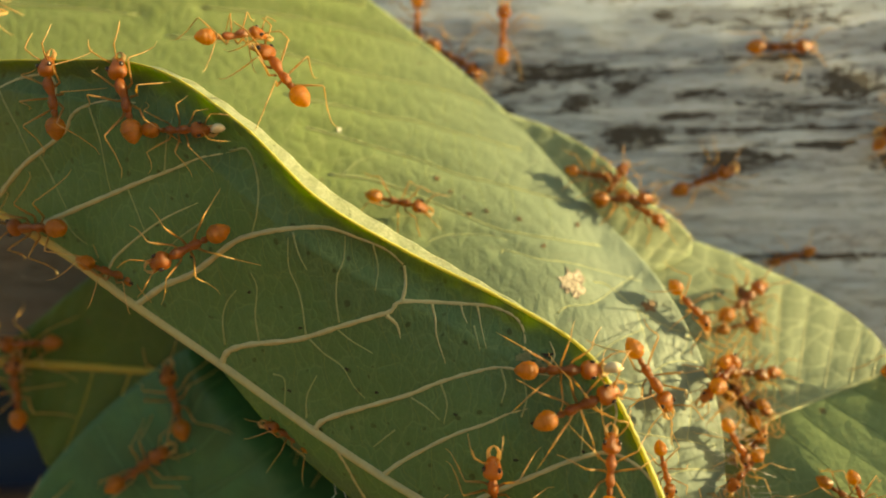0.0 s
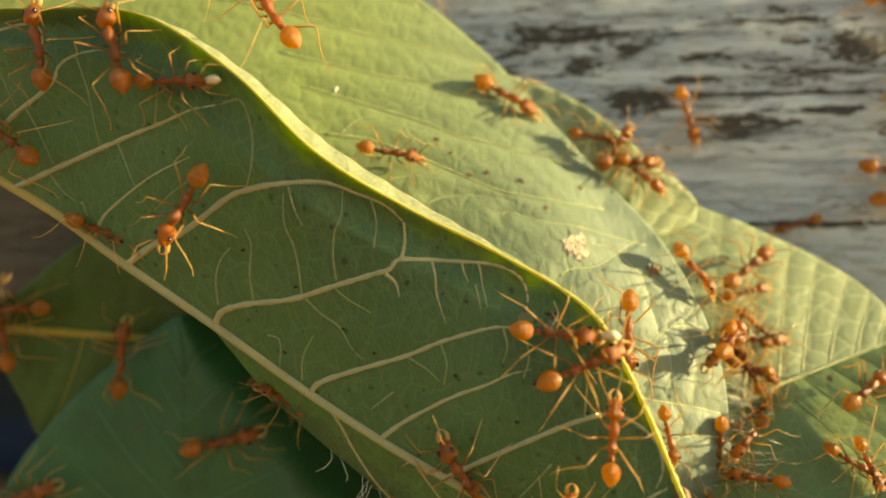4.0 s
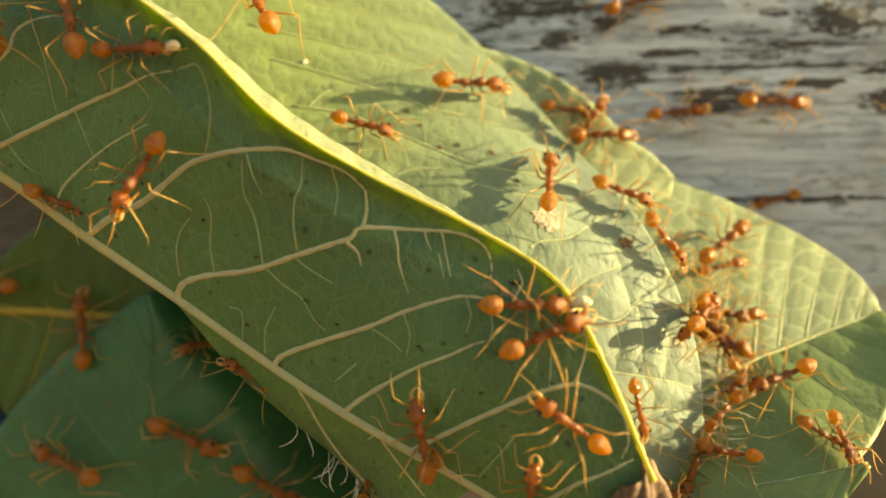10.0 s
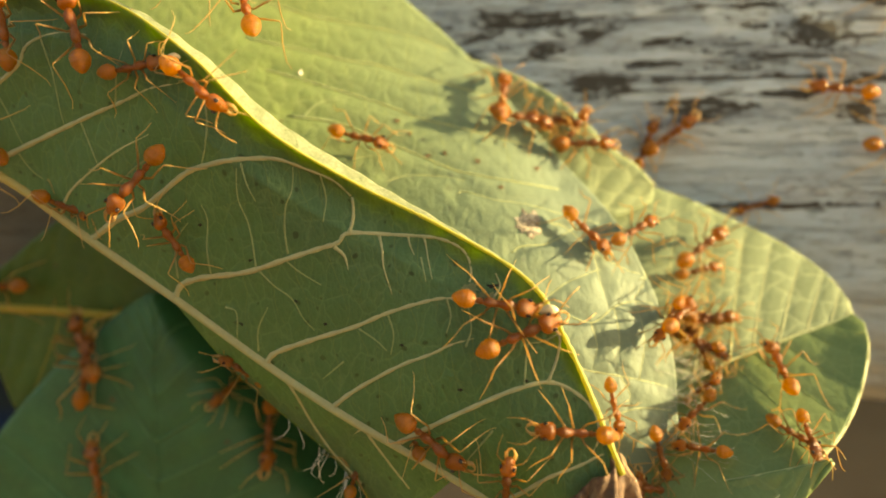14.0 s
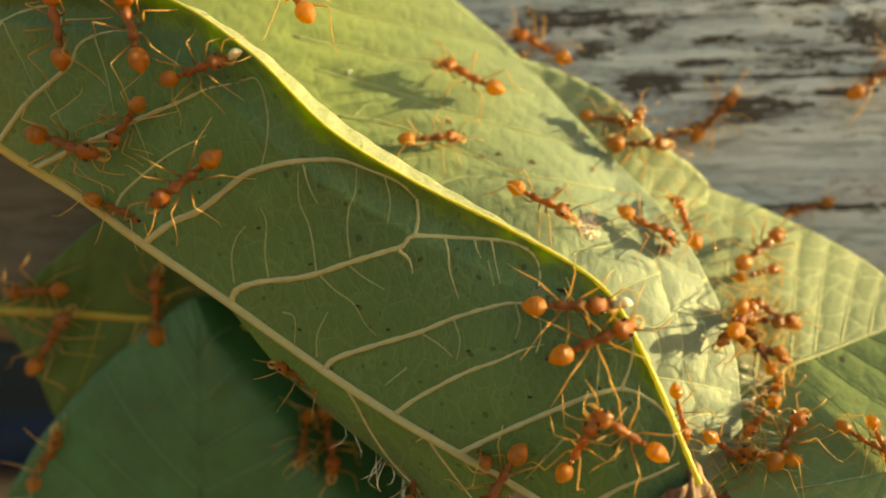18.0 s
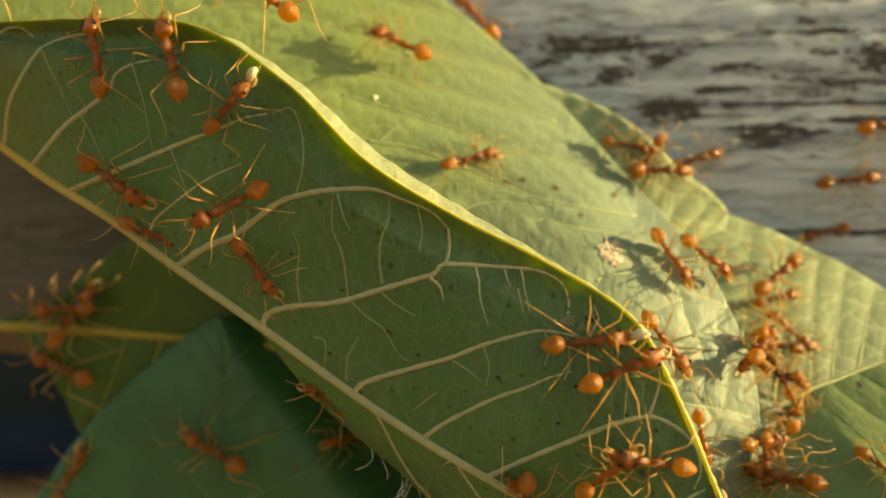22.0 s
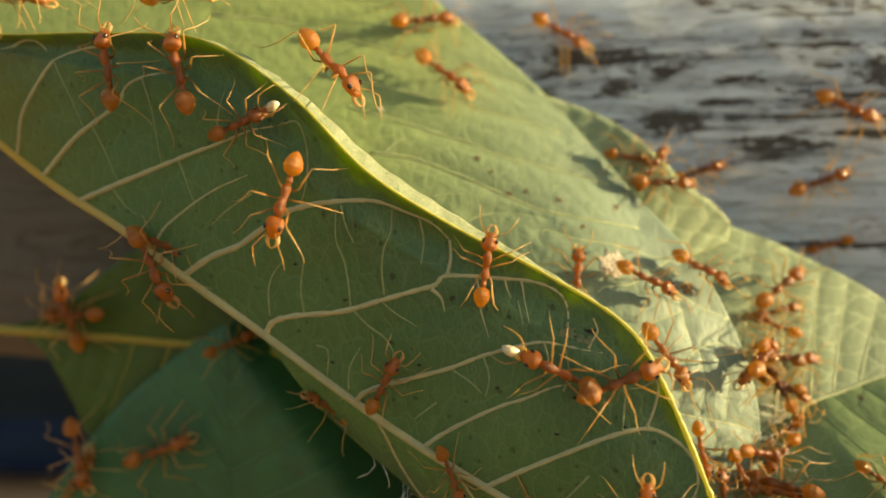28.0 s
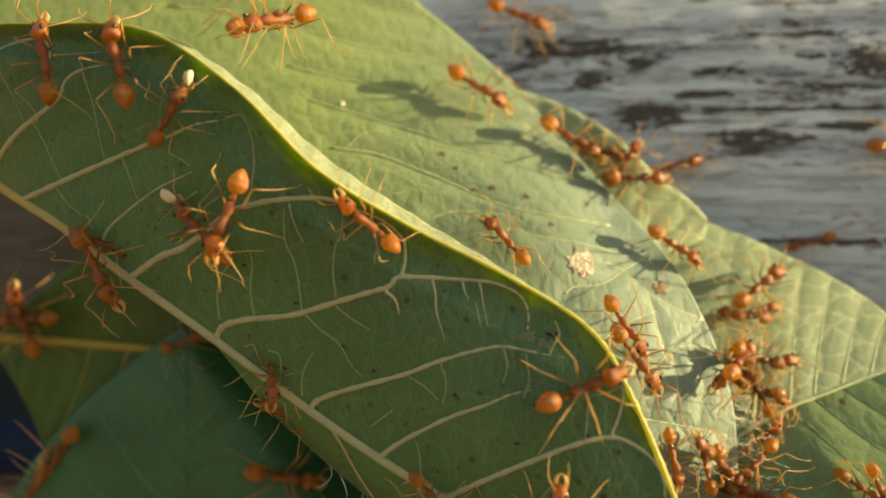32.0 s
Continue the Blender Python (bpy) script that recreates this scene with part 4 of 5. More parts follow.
FINE_VEINS = [
    [(-21.2, -4.9), (-21.2, -2.3), (-20.6, -0.6), (-19.4, 0.7)], [(-17.4, -4.5), (-17.6, -1.7), (-17.2, 1), (-17.7, 2.4)], [(-12.4, -3.9), (-12.6, -1.2), (-13, 0.9), (-13.7, 3), (-13.5, 6.2)],
    [(-9, -2.4), (-9.2, -0.1), (-9, 2), (-8.4, 3.5), (-8.2, 5.8)], [(-9.5, -2.8), (-8, -4.1), (-5.8, -5.4)], [(-12.2, -4), (-10.6, -5.6), (-8.9, -6.8), (-7.8, -8.7), (-6.7, -9.9)],
    [(3.8, -2.7), (4.1, -4), (4.3, -5)], [(-2.2, -9.6), (-0.6, -10.6), (0.5, -11.6)], [(-12.9, -12.3), (-12.7, -10), (-11.5, -7.7)], [(-16.2, -7.8), (-15, -8.4), (-15.2, -11.3)],
    [(13.3, -14.6), (13.5, -12.1), (13.7, -10.7)], [(8, -11), (8.5, -9.3), (8.2, -7)], [(-3.8, -12.9), (-6, -14.8)], [(10.5, -18.8), (8.7, -21.4), (7.3, -23.4)], [(-22.3, 7.4), (-25.1, 5.9), (-27.1, 4.4)],
    [(-13.1, 6.2), (-12.6, 4.1), (-11.9, 2.6)], [(-26, 12.2), (-25.4, 14.8), (-24.8, 17.2)], [(-30.5, 11), (-29.6, 8.6), (-28.9, 6.6)], [(-39, 8.5), (-37.6, 6.6), (-36, 5.4)],
    [(-40.6, 14.9), (-39.4, 12.2), (-38, 9)], [(-33.8, 18.9), (-33, 15.5), (-32.4, 10.6)], [(-44.5, 21.5), (-43.2, 18.4), (-41.6, 14.6)], [(-5.6, 5), (-5.2, 2.8), (-5.4, 0.6)],
    [(16.9, -9.5), (15.2, -10.4), (14, -10.6)], [(6.2, -6.5), (6.6, -8.2), (6.2, -9.8)], [(0.6, -8), (1.2, -10), (0.9, -12)]]
for line in FINE_VEINS:
    drape("vein", "front", line, 0.12, 0.07, FINE_RIB, front_leaf, 0.02)

for i in range(len(LADDER) + 1):
    above, below = (LADDER[i - 1] if i else None), (LADDER[i] if i < len(LADDER) else None)
    x = (above or below)[0][0] + 2.0
    last = (below or above)[-1][0]
    while x < last:
        top, foot = x, x + rung.uniform(-0.3, 2.2)
        z1, z0 = rib_height(above, FRONT_CREST, top) - (0.1 if above and above[0][0] <= top <= above[-1][0] else 2.6), rib_height(below, FRONT_RIB, foot) + 0.1
        if 1.5 < z1 - z0 < 11:
            end = rung.choice((1.0, 1.0, 1.0, 1.0, 0.7))
            line = [(top + (foot - top) * k * end + (rung.uniform(-0.45, 0.45) if 0 < k < 1 else 0), z1 + (z0 - z1) * k * end) for k in (0, 0.25, 0.5, 0.75, 1)]
            drape("vein", "front", line, 0.07, 0.045 if end > 0.9 else 0.025, FAINT_RIB, front_leaf, -0.01)
            if rung.random() < 0.5:
                a, side = line[2], rung.choice((-1, 1))
                drape("vein", "front", [a, (a[0] + 0.7 * side, a[1] - 0.4), (a[0] + 2.0 * side, a[1] - 0.3 - rung.uniform(-0.4, 0.8))], 0.06, 0.04, FAINT_RIB, front_leaf, -0.01)
        x += rung.uniform(1.9, 3.4)

# ---- ants ----
def scaled(bm, sx, sy, sz, place=(0, 0, 0), turn=0.0):
    bm.transform(Matrix.Translation(Vector(place) * MM) @ Matrix.Rotation(turn, 4, "Y") @ Matrix.Diagonal((sx * MM, sy * MM, sz * MM, 1)))
    return bm


def ball(r=1.0, seg=12):
    bm = bmesh.new()
    bmesh.ops.create_uvsphere(bm, u_segments=seg, v_segments=max(6, seg // 2 + 2), radius=r)
    return bm


def body_of_revolution(profile, sides=14):
    """A closed body along x from (x, radius, height) triples, in millimetres."""
    return tube([Vector((x, 0, z)) * MM for x, r, z in profile], [r * MM for x, r, z in profile], sides)


def gaster_profile():
    rows = []
    for i in range(19):
        u = i / 18
        r = 0.85 * math.sin(math.pi * min(1, u ** 0.78)) ** 0.68 + 0.03
        r *= 1 - 0.06 * (0.5 + 0.5 * math.cos(u * 2 * math.pi * 4)) * (u > 0.25)
        rows.append((-1.25 - 2.2 * u, max(r, 0.05), 1.85 + 0.2 * u))
    return rows


def leg_points(foot, rise):
    fx, fy = foot
    far = math.hypot(fx, fy)
    return [(0, 0, 0), (0.10 * fx, 0.14 * fy, -0.15), (0.28 * fx, 0.30 * fy, 0.45 * rise), (0.46 * fx, 0.48 * fy, rise), (0.50 * fx, 0.52 * fy, rise - 0.1),
            (0.68 * fx, 0.70 * fy, 0.2 * rise - 0.5), (0.84 * fx, 0.85 * fy, -1.2), (0.88 * fx, 0.89 * fy, -1.42), (1.0 * fx, 1.0 * fy, -1.55)]


LEG_RADII = [0.125, 0.09, 0.098, 0.062, 0.05, 0.056, 0.04, 0.032, 0.022]
HIPS = [(1.55, 0.34, 1.52), (0.75, 0.34, 1.5), (0.0, 0.36, 1.52)]
FEET = [((3.7, 3.0), 1.3), ((0.8, 4.5), 1.5), ((-4.4, 3.7), 1.6)]


def build_ant():
    ant = empty("ant")
    head_rows = [(-0.84, 0.25, 0), (-0.74, 0.63, 0), (-0.46, 0.83, 0), (-0.1, 0.85, 0), (0.3, 0.74, 0), (0.7, 0.58, 0), (1.0, 0.45, 0), (1.12, 0.2, 0)]
    bm = body_of_revolution(head_rows, 16)
    bm.transform(Matrix.Translation(Vector((3.3, 0, 1.75)) * MM) @ Matrix.Rotation(radians(22), 4, "Y") @ Matrix.Diagonal((1, 1.0, 0.74, 1)))
    head = part("head", bm, SHELL, ant)
    for s in (-1, 1):
        part("eye", scaled(ball(1, 10), 0.26, 0.17, 0.22, (3.5, s * 0.68, 2.08)), EYE, head, "dark compound eye")
        part("mandible", tube([Vector((4.1, s * 0.4, 1.32)) * MM, Vector((4.6, s * 0.5, 1.1)) * MM, Vector((4.95, s * 0.3, 1.0)) * MM, Vector((5.2, s * -0.04, 0.95)) * MM], [0.22 * MM, 0.19 * MM, 0.12 * MM, 0.03 * MM], 8), LIMB, head)
    part("thorax", body_of_revolution([(2.5, 0.22, 1.75), (2.25, 0.33, 1.85), (1.9, 0.47, 1.94), (1.5, 0.5, 1.92), (1.15, 0.38, 1.82), (0.78, 0.29, 1.72), (0.48, 0.34, 1.72),
                                       (0.1, 0.43, 1.8), (-0.3, 0.4, 1.8), (-0.6, 0.17, 1.62)], 14), THORAX, ant)
    part("petiole", body_of_revolution([(-0.5, 0.17, 1.6), (-0.7, 0.24, 1.68), (-0.9, 0.31, 1.82), (-1.1, 0.24, 1.78), (-1.45, 0.2, 1.8)], 10), THORAX, ant)
    part("gaster", body_of_revolution(gaster_profile(), 20), GASTER, ant, "banded amber abdomen")
    for s in (-1, 1):
        line = [(0, 0, 0), (0.5, s * 0.45, 0.5), (1.15, s * 0.95, 0.85), (1.25, s * 1.02, 0.82), (2.0, s * 1.25, 0.35), (2.9, s * 1.35, -0.25)]
        a = part("antenna", tube([Vector(p) * MM for p in line], [r * MM for r in (0.08, 0.055, 0.068, 0.056, 0.052, 0.036)], 7), LIMB, ant)
        a.location = Vector((3.95, s * 0.34, 1.9)) * MM
        for hip, (foot, rise) in zip(HIPS, FEET):
            pts = [Vector((x, s * y, z)) * MM for x, y, z in leg_points(foot, rise)]
            g = part("leg", tube(pts, [r * MM for r in LEG_RADII], 7), LIMB, ant)
            g.location = Vector((hip[0], s * hip[1], hip[2])) * MM
    return ant


MODEL = build_ant()
COLONY = []
dice = random.Random(7)


def stand(skin, x, z, deg, rear=0.0):
    """The pose of an ant that stands on a leaf or the rail, headed deg in the upright plane."""
    c, s = math.cos(radians(deg)), math.sin(radians(deg))
    mid, nor = SKINS[skin](x, z)
    tail, n1 = SKINS[skin](x - 2.2 * c, z - 2.2 * s)
    nose, n2 = SKINS[skin](x + 2.2 * c, z + 2.2 * s)
    ahead = Vector((c, 0, s)) * 4.4 * MM + Vector((0, 1, 0)) * max(-0.005, min(0.005, nose.y - tail.y))
    up = (nor * 2 + n1 + n2).normalized()
    ahead = (ahead - up * ahead.dot(up)).normalized()
    side = up.cross(ahead)
    m = Matrix((ahead, side, up)).transposed().to_4x4()
    m.translation = mid + up * 0.00005
    if rear:     # reared up on the hind legs
        m = m @ Matrix.Translation((-0.004, 0, 0)) @ Matrix.Rotation(radians(-rear), 4, "Y") @ Matrix.Translation((0.004, 0, 0))
    return m


def blend(a, b, u):
    m = a.to_quaternion().slerp(b.to_quaternion(), u).to_matrix().to_4x4()
    m.translation = a.translation.lerp(b.translation, u)
    return m


WHERE = {"front": "on the shaded leaf underside", "back": "on the sunlit leaf", "tip": "at the pale leaf edge", "right_up": "on the pale folded leaf",
         "right_low": "on the shaded green leaf half", "log": "on the grey wooden rail", "low": "on the shaded blue-green leaf", "side": "on the dark leaf by the rail",
         "rim": "astride the leaf margin in full sun", "strip": "under the leaf's midrib"}


def ant(skin, size, rows, rear=0.0):
    """An ant with its rows: seconds, millimetres x and z, heading, and the leaf if it is another."""
    rows = [(r[0], r[1], r[2], r[3], r[4] if len(r) > 4 else skin) for r in rows]
    first = stand(rows[0][4], *rows[0][1:4], rear)
    MODEL.scale = (size, size, size)
    a = copy_thing(MODEL, first)
    a.matrix_basis = first @ Matrix.Diagonal((size, size, size, 1))
    walker = len(rows) > 1
    tagged(a, ("amber weaver ant walking " if walker else "amber weaver ant gripping tight ") + WHERE[skin], "ant", "weaver ants")
    for p in a.children:
        if p.name.startswith(("leg", "antenna")):
            p.rotation_euler = (radians(dice.uniform(-9, 9)), radians(dice.uniform(-8, 8)), radians(dice.uniform(-15, 15)))
    COLONY.append((a, rows, rear))
    return a


ant("front", 1.05, [(0, -36.1, 19.2, 95)])
ant("front", 1.12, [(0, -28.2, 18.1, 106)])
ant("front", 0.87, [(0, -24.0, 15.7, -2), (9, -23.4, 15.4, -3), (19, -22.9, 14.4, 19), (22, -23.0, 14.0, 43), (28, -22.7, 13.8, 20), (30, -22.4, 14.2, 45), (32, -23.7, 13.8, 52)])
ant("front", 1.06, [(0, -22.0, 5.6, -157), (1, -21.8, 4.8, -123), (2, -21.6, 4.8, -118), (5, -21.4, 4.9, -113), (6, -21.6, 5.0, -117), (9, -21.7, 4.8, -118), (12, -21.4, 5.0, -117), (14, -22.1, 5.0, -127), (17, -23.3, 5.7, -145), (19, -23.3, 5.7, -144), (20, -23.1, 5.7, -143), (21, -23.3, 6.3, -160), (22, -22.6, 6.1, -157), (23, -21.8, 6.1, -154), (24, -21.0, 6.0, -155), (25, -20.9, 6.2, -153), (27.5, -17.3, 7.2, -103), (29, -17.0, 7.1, -100), (30, -17.3, 6.7, -99), (31, -15.9, 5.5, -88), (32, -17.1, 5.5, -107)], 24)
ant("front", 1.12, [(0, -39.7, 7.7, 178), (1, -40.4, 8.7, 150), (2, -39.5, 9.1, 138), (5, -41.4, 12.9, 151), (6, -41.2, 12.3, 155), (9, -44.8, 12.0, 161), (11, -42.6, 10.6, 154), (12, -41.4, 11.7, 136), (13, -40.3, 9.5, 146), (14, -41.0, 9.4, 148), (17, -38.2, 9.8, -25), (18, -37.8, 9.7, -19), (19, -37.8, 9.4, -18), (20, -37.8, 9.2, -34), (21, -37.1, 8.9, -33), (22, -36.4, 8.7, -35), (23, -35.4, 7.8, -36), (24, -34.6, 1.5, -58), (25, -33.4, 0.9, -62)])
ant("front", 0.89, [(0, -34.7, 0.3, -2)])
ant("front", 1.01, [(0, 10.8, -6.8, 0), (2, 10.4, -6.8, -15), (6, 9.6, -7.6, 5), (9, 10.8, -7.6, 3), (13, 10.0, -7.2, -7), (17, 10.5, -7.0, -15), (19, 9.6, -7.0, 16), (21, 9.6, -7.4, 13), (23, 8.8, -7.6, -1), (24, 7.7, -7.6, -1), (25, 7.6, -8.1, 8), (27.5, 8.5, -9.5, 118), (28, 8.2, -9.3, 156), (29, 3.0, -8.4, -165), (30, -2.6, -6.5, -180), (31, -10.4, -2.9, 155), (32, -20.4, 3.5, 134)])
ant("front", 1.06, [(0, 12.3, -10.1, 23)])
ant("front", 0.95, [(0, 15.6, -16.2, 86), (1, 15.4, -16.4, 90), (2, 15.5, -16.5, 84), (5, 15.4, -16.7, 86), (6, 15.5, -17.5, 75), (7, 15.0, -18.6, 61), (8, 14.4, -18.4, 53), (9, 15.5, -18.5, 138), (10, 15.5, -17.5, 145), (11, 17.0, -17.3, 171), (12, 17.7, -18.1, 179), (13, 18.1, -16.9, 152), (14, 18.1, -18.4, 176), (17, 16.6, -18.4, 172), (18, 16.2, -18.0, 148), (19, 16.6, -17.8, 161), (20, 16.0, -17.8, 165), (21, 15.5, -17.8, 170), (22, 15.9, -17.8, 173), (23, 15.9, -17.2, 130), (24, 16.9, -18.6, 90), (25, 17.4, -19.9, 93), (28, 15.7, -22.3, 93), (30, 13.1, -23.1, 98), (32, 11.7, -21.4, 93)])
ant("front", 1.06, [(0, 6.0, -18.3, 93), (1, 5.7, -20.2, 114), (2, 5.5, -22.0, 131), (5, 2.5, -19.4, 114), (6, 2.2, -19.4, 110), (7, 2.0, -19.3, 106), (8, 2.0, -19.6, 99), (9, 2.2, -18.8, 106), (10, 2.9, -19.5, 99), (11, 2.9, -19.1, 94), (12, 3.8, -16.7, 80), (13, 3.8, -17.3, 59), (14, 4.9, -19.0, -39), (17, 6.7, -18.7, -70), (18, 5.5, -22.3, -120), (19, 5.5, -23.1, -107), (20, 5.2, -23.3, -112), (21, 5.9, -23.6, -98), (22, 5.0, -22.4, -94), (23, 4.1, -27.3, -97)])
ant("front", 0.91, [(16.5, 12.3, -23.9, 88), (17, 12.1, -22.1, 87), (18, 11.7, -19.3, 64), (19, 11.5, -19.4, 59), (20, 11.6, -18.5, 41), (21, 11.4, -18.3, 38), (22, 11.6, -19.1, 43), (23, 10.3, -16.1, 84), (24, 7.4, -15.3, 116), (25, 8.0, -15.7, 124), (27.5, 1.1, -4.3, 64), (28, 0.8, -0.1, 82), (29, 1.1, 0.4, 49), (30, 0.7, 0.4, 51), (31, -0.0, 2.0, 90), (32, -4.9, 4.8, 131)])
ant("front", 0.88, [(0, -19.8, -18.6, 63, "low"), (9, -17.3, -21.2, 73, "low"), (11, -15.4, -11.9, 91), (12, -16.2, -11.2, 112), (13, -16.7, -9.9, 115), (14, -19.8, -1.3, 124), (17, -31.1, 15.7, 93), (18, -29.7, 11.4, -139), (19, -25.0, 10.3, -134), (20, -24.9, 8.7, -125), (21, -24.7, 10.2, -101), (22, -21.4, 0.0, -55), (23, -18.2, -2.9, -53), (24, -23.8, 2.1, -4), (25, -23.2, -0.2, -42), (27.5, -8.6, -11.4, 63), (28, -8.8, -11.4, 64), (29, -12.1, -10.7, 137), (30, -15.0, -11.2, -180), (31, -17.4, -11.4, -160), (32, -17.4, -12.8, -97)])
ant("front", 0.78, [(22, 1.6, -25.5, 74), (24, -2.1, -11.3, -38), (25, -6.6, -12.8, -64), (27.5, -1.4, -20.6, -69), (28, -1.4, -20.4, -66), (29, -1.2, -20.6, -55), (30, -0.8, -21.3, -68), (31, -1.4, -20.5, -52), (32, 0.1, -20.0, -45)])
ant("front", 1.00, [(11, -22.8, 10.4, 114, "back"), (12, -29.1, 25.9, 85, "back"), (13, -19.8, 18.3, -66), (14, -15.8, 14.1, -41), (16, -7.0, 12.0, -31, "back"), (17, 1.4, 6.1, -56, "back"), (18, 9.4, 2.8, -27, "back"), (19, 14.7, -2.1, -36, "back"), (20, 19.5, -8.6, -54, "back")])
ant("rim", 0.93, [(0, -20.4, 24.5, 16), (1, -20.8, 24.6, 21), (2, -20.8, 25.1, 26), (5, -20.7, 24.7, 34), (14, -18.1, 23.0, 63), (21, -30.9, 26.9, 6), (23, -28.6, 26.8, 27), (24, -28.3, 27.0, 30), (25, -28.8, 27.1, 30), (27.5, -32.5, 26.6, -4), (29, -27.7, 24.8, 24), (31, -19.6, 22.9, 25), (32, -17.5, 22.0, 33)])
ant("rim", 1.12, [(0, -15.0, 19.9, 126), (1, -15.5, 20.0, 127), (2, -15.5, 20.5, 125), (5, -15.4, 20.9, 126), (9, -13.6, 19.0, 123), (12, -13.5, 19.4, 109), (14, -14.3, 20.4, 110), (17, -14.5, 21.1, 115), (19, -16.0, 21.6, 124), (20, -17.4, 22.5, 131), (21, -21.1, 23.8, 143), (22, -20.3, 23.7, 138), (23, -18.9, 21.8, 148), (24, -19.0, 21.6, 148), (25, -18.9, 21.7, 147), (27.5, -16.4, 21.3, -68), (28, -15.7, 19.1, -45), (29, -14.3, 20.4, -27), (30, -13.4, 20.0, -48), (31, -12.6, 20.8, -69), (32, -15.4, 22.9, -146)])
ant("back", 0.93, [(0, -4.7, 9.5, -13), (6, -5.9, 11.1, -8), (9, -5.0, 10.5, -16), (13, -4.6, 10.6, -12), (14, -4.3, 10.1, -15), (17, -2.0, 9.3, -2), (19, -2.9, 10.3, 15), (20, -2.5, 10.2, 17), (21, -2.0, 10.0, 72), (22, -0.8, 10.4, 18), (23, 0.1, 9.6, 11), (24, 3.5, 7.0, -13), (25, 6.0, 3.7, -37), (28, 10.8, -1.8, 83), (29, 8.4, -0.8, 85), (31, 9.0, -0.4, 93), (32, 7.6, 2.0, 131)])
ant("back", 1.12, [(0, 21.8, -8.7, -60), (1, 22.0, -8.8, -59), (2, 19.7, -8.9, -95), (5, 19.4, -7.5, -95), (7, 18.8, -7.1, -98), (8, 16.0, -0.0, 83), (9, 15.2, 1.7, 76), (10, 15.2, 3.2, 80), (11, 15.4, 3.3, 80), (12, 13.3, 7.3, 73), (13, 13.3, 7.7, 73), (14, 12.6, 15.1, 82), (17, 3.3, 17.2, 150), (19, 3.1, 17.4, 153), (20, 2.7, 18.5, 148), (21, -6.2, 24.3, 152), (22, -8.3, 25.5, 152), (23, -8.4, 25.6, 152), (24, -8.0, 25.7, 151), (25, -6.3, 25.5, 158), (27.5, -5.9, 24.0, -20), (28, -4.7, 24.1, -36), (29, 1.0, 19.9, -13), (30, 9.2, 20.0, -29), (31, 14.5, 14.8, -30)])
ant("back", 1.12, [(2, 2.3, 31.0, -33, "log"), (5, 13.8, 19.2, -2), (6, 13.4, 21.3, -8), (7, 12.2, 17.6, 15), (8, 14.2, 16.6, -65), (9, 9.4, 20.9, -98), (10, 6.7, 15.6, -2), (11, 12.7, 17.7, -14), (14, 17.6, 18.6, -6), (17, 19.0, 22.6, -27, "log"), (18, 13.3, 24.4, 150, "log"), (19, 8.8, 27.4, 134, "log"), (20, 8.0, 28.8, 116, "log"), (21, 5.0, 31.8, 107, "log"), (22, 1.7, 32.1, 132, "log"), (24, -8.1, 37.5, 135, "log"), (25, -7.3, 36.3, 135, "log"), (27.5, -6.5, 30.2, -10), (28, -7.5, 31.1, 10), (29, -1.9, 28.8, -8), (30, -0.8, 30.9, -17), (31, 3.4, 28.3, -34), (32, 5.7, 27.3, -38)])
ant("tip", 0.81, [(0, 18.9, 13.7, -11)])
ant("tip", 1.00, [(0, 22.4, 10.5, -0)])
ant("tip", 0.88, [(0, 21.5, 11.8, 55)])
ant("back", 0.93, [(3, 24.7, 9.6, -35, "tip"), (6, 22.3, 9.7, -38, "tip"), (7, 22.3, 3.5, -38), (8, 22.6, 5.0, -14), (9, 24.5, 4.0, -1), (10, 23.6, 3.1, -13), (11, 23.0, 2.5, -18), (12, 22.0, -0.3, -62), (13, 20.9, -0.5, -47), (14, 21.1, -0.3, -45), (17, 21.1, 0.1, -30), (19, 21.2, 0.3, -32), (20, 21.3, 0.3, -52), (21, 21.3, -0.0, -58), (22, 21.5, 0.1, -57), (23, 21.1, 0.2, -55), (24, 21.0, 0.4, -52), (25, 16.0, -1.7, -141), (27.5, 17.7, 0.7, -13), (29, 18.6, -5.4, -58), (30, 18.6, -5.5, -53), (31, 18.7, -5.6, -52), (32, 18.6, -5.5, -55)])
ant("right_up", 0.91, [(0, 29.2, -0.5, -42, "back"), (1, 28.9, -0.5, -39, "back"), (2, 28.9, -0.2, -41, "back"), (5, 28.8, -0.6, -48, "back"), (7, 28.8, -0.4, -52, "back"), (10, 28.5, -0.3, -52, "back"), (13, 29.6, 0.2, -19, "back"), (14, 29.6, 1.8, 32, "back"), (17, 27.5, 1.6, 99, "back"), (19, 27.0, 2.2, 103, "back"), (21, 26.6, 1.8, -23, "back"), (23, 26.3, 2.2, -33, "back"), (25, 26.6, 1.9, -31, "back"), (28, 25.5, 2.3, -21, "back"), (30, 25.3, 2.0, -20, "back"), (32, 25.2, 2.2, -19, "back")])
ant("right_up", 1.12, [(0, 36.8, -3.0, 34)])
ant("right_up", 0.80, [(0, 36.2, -5.4, 12)])
ant("right_up", 0.90, [(0, 36.6, -10.7, 1)])
ant("back", 1.02, [(0, 31.1, -9.7, 29)])
ant("right_up", 0.85, [(0, 34.8, -17.8, 60)])
ant("right_up", 0.80, [(0, 36.3, -10.5, 164)])
ant("right_up", 0.78, [(0, 35.9, -13.5, 159)])
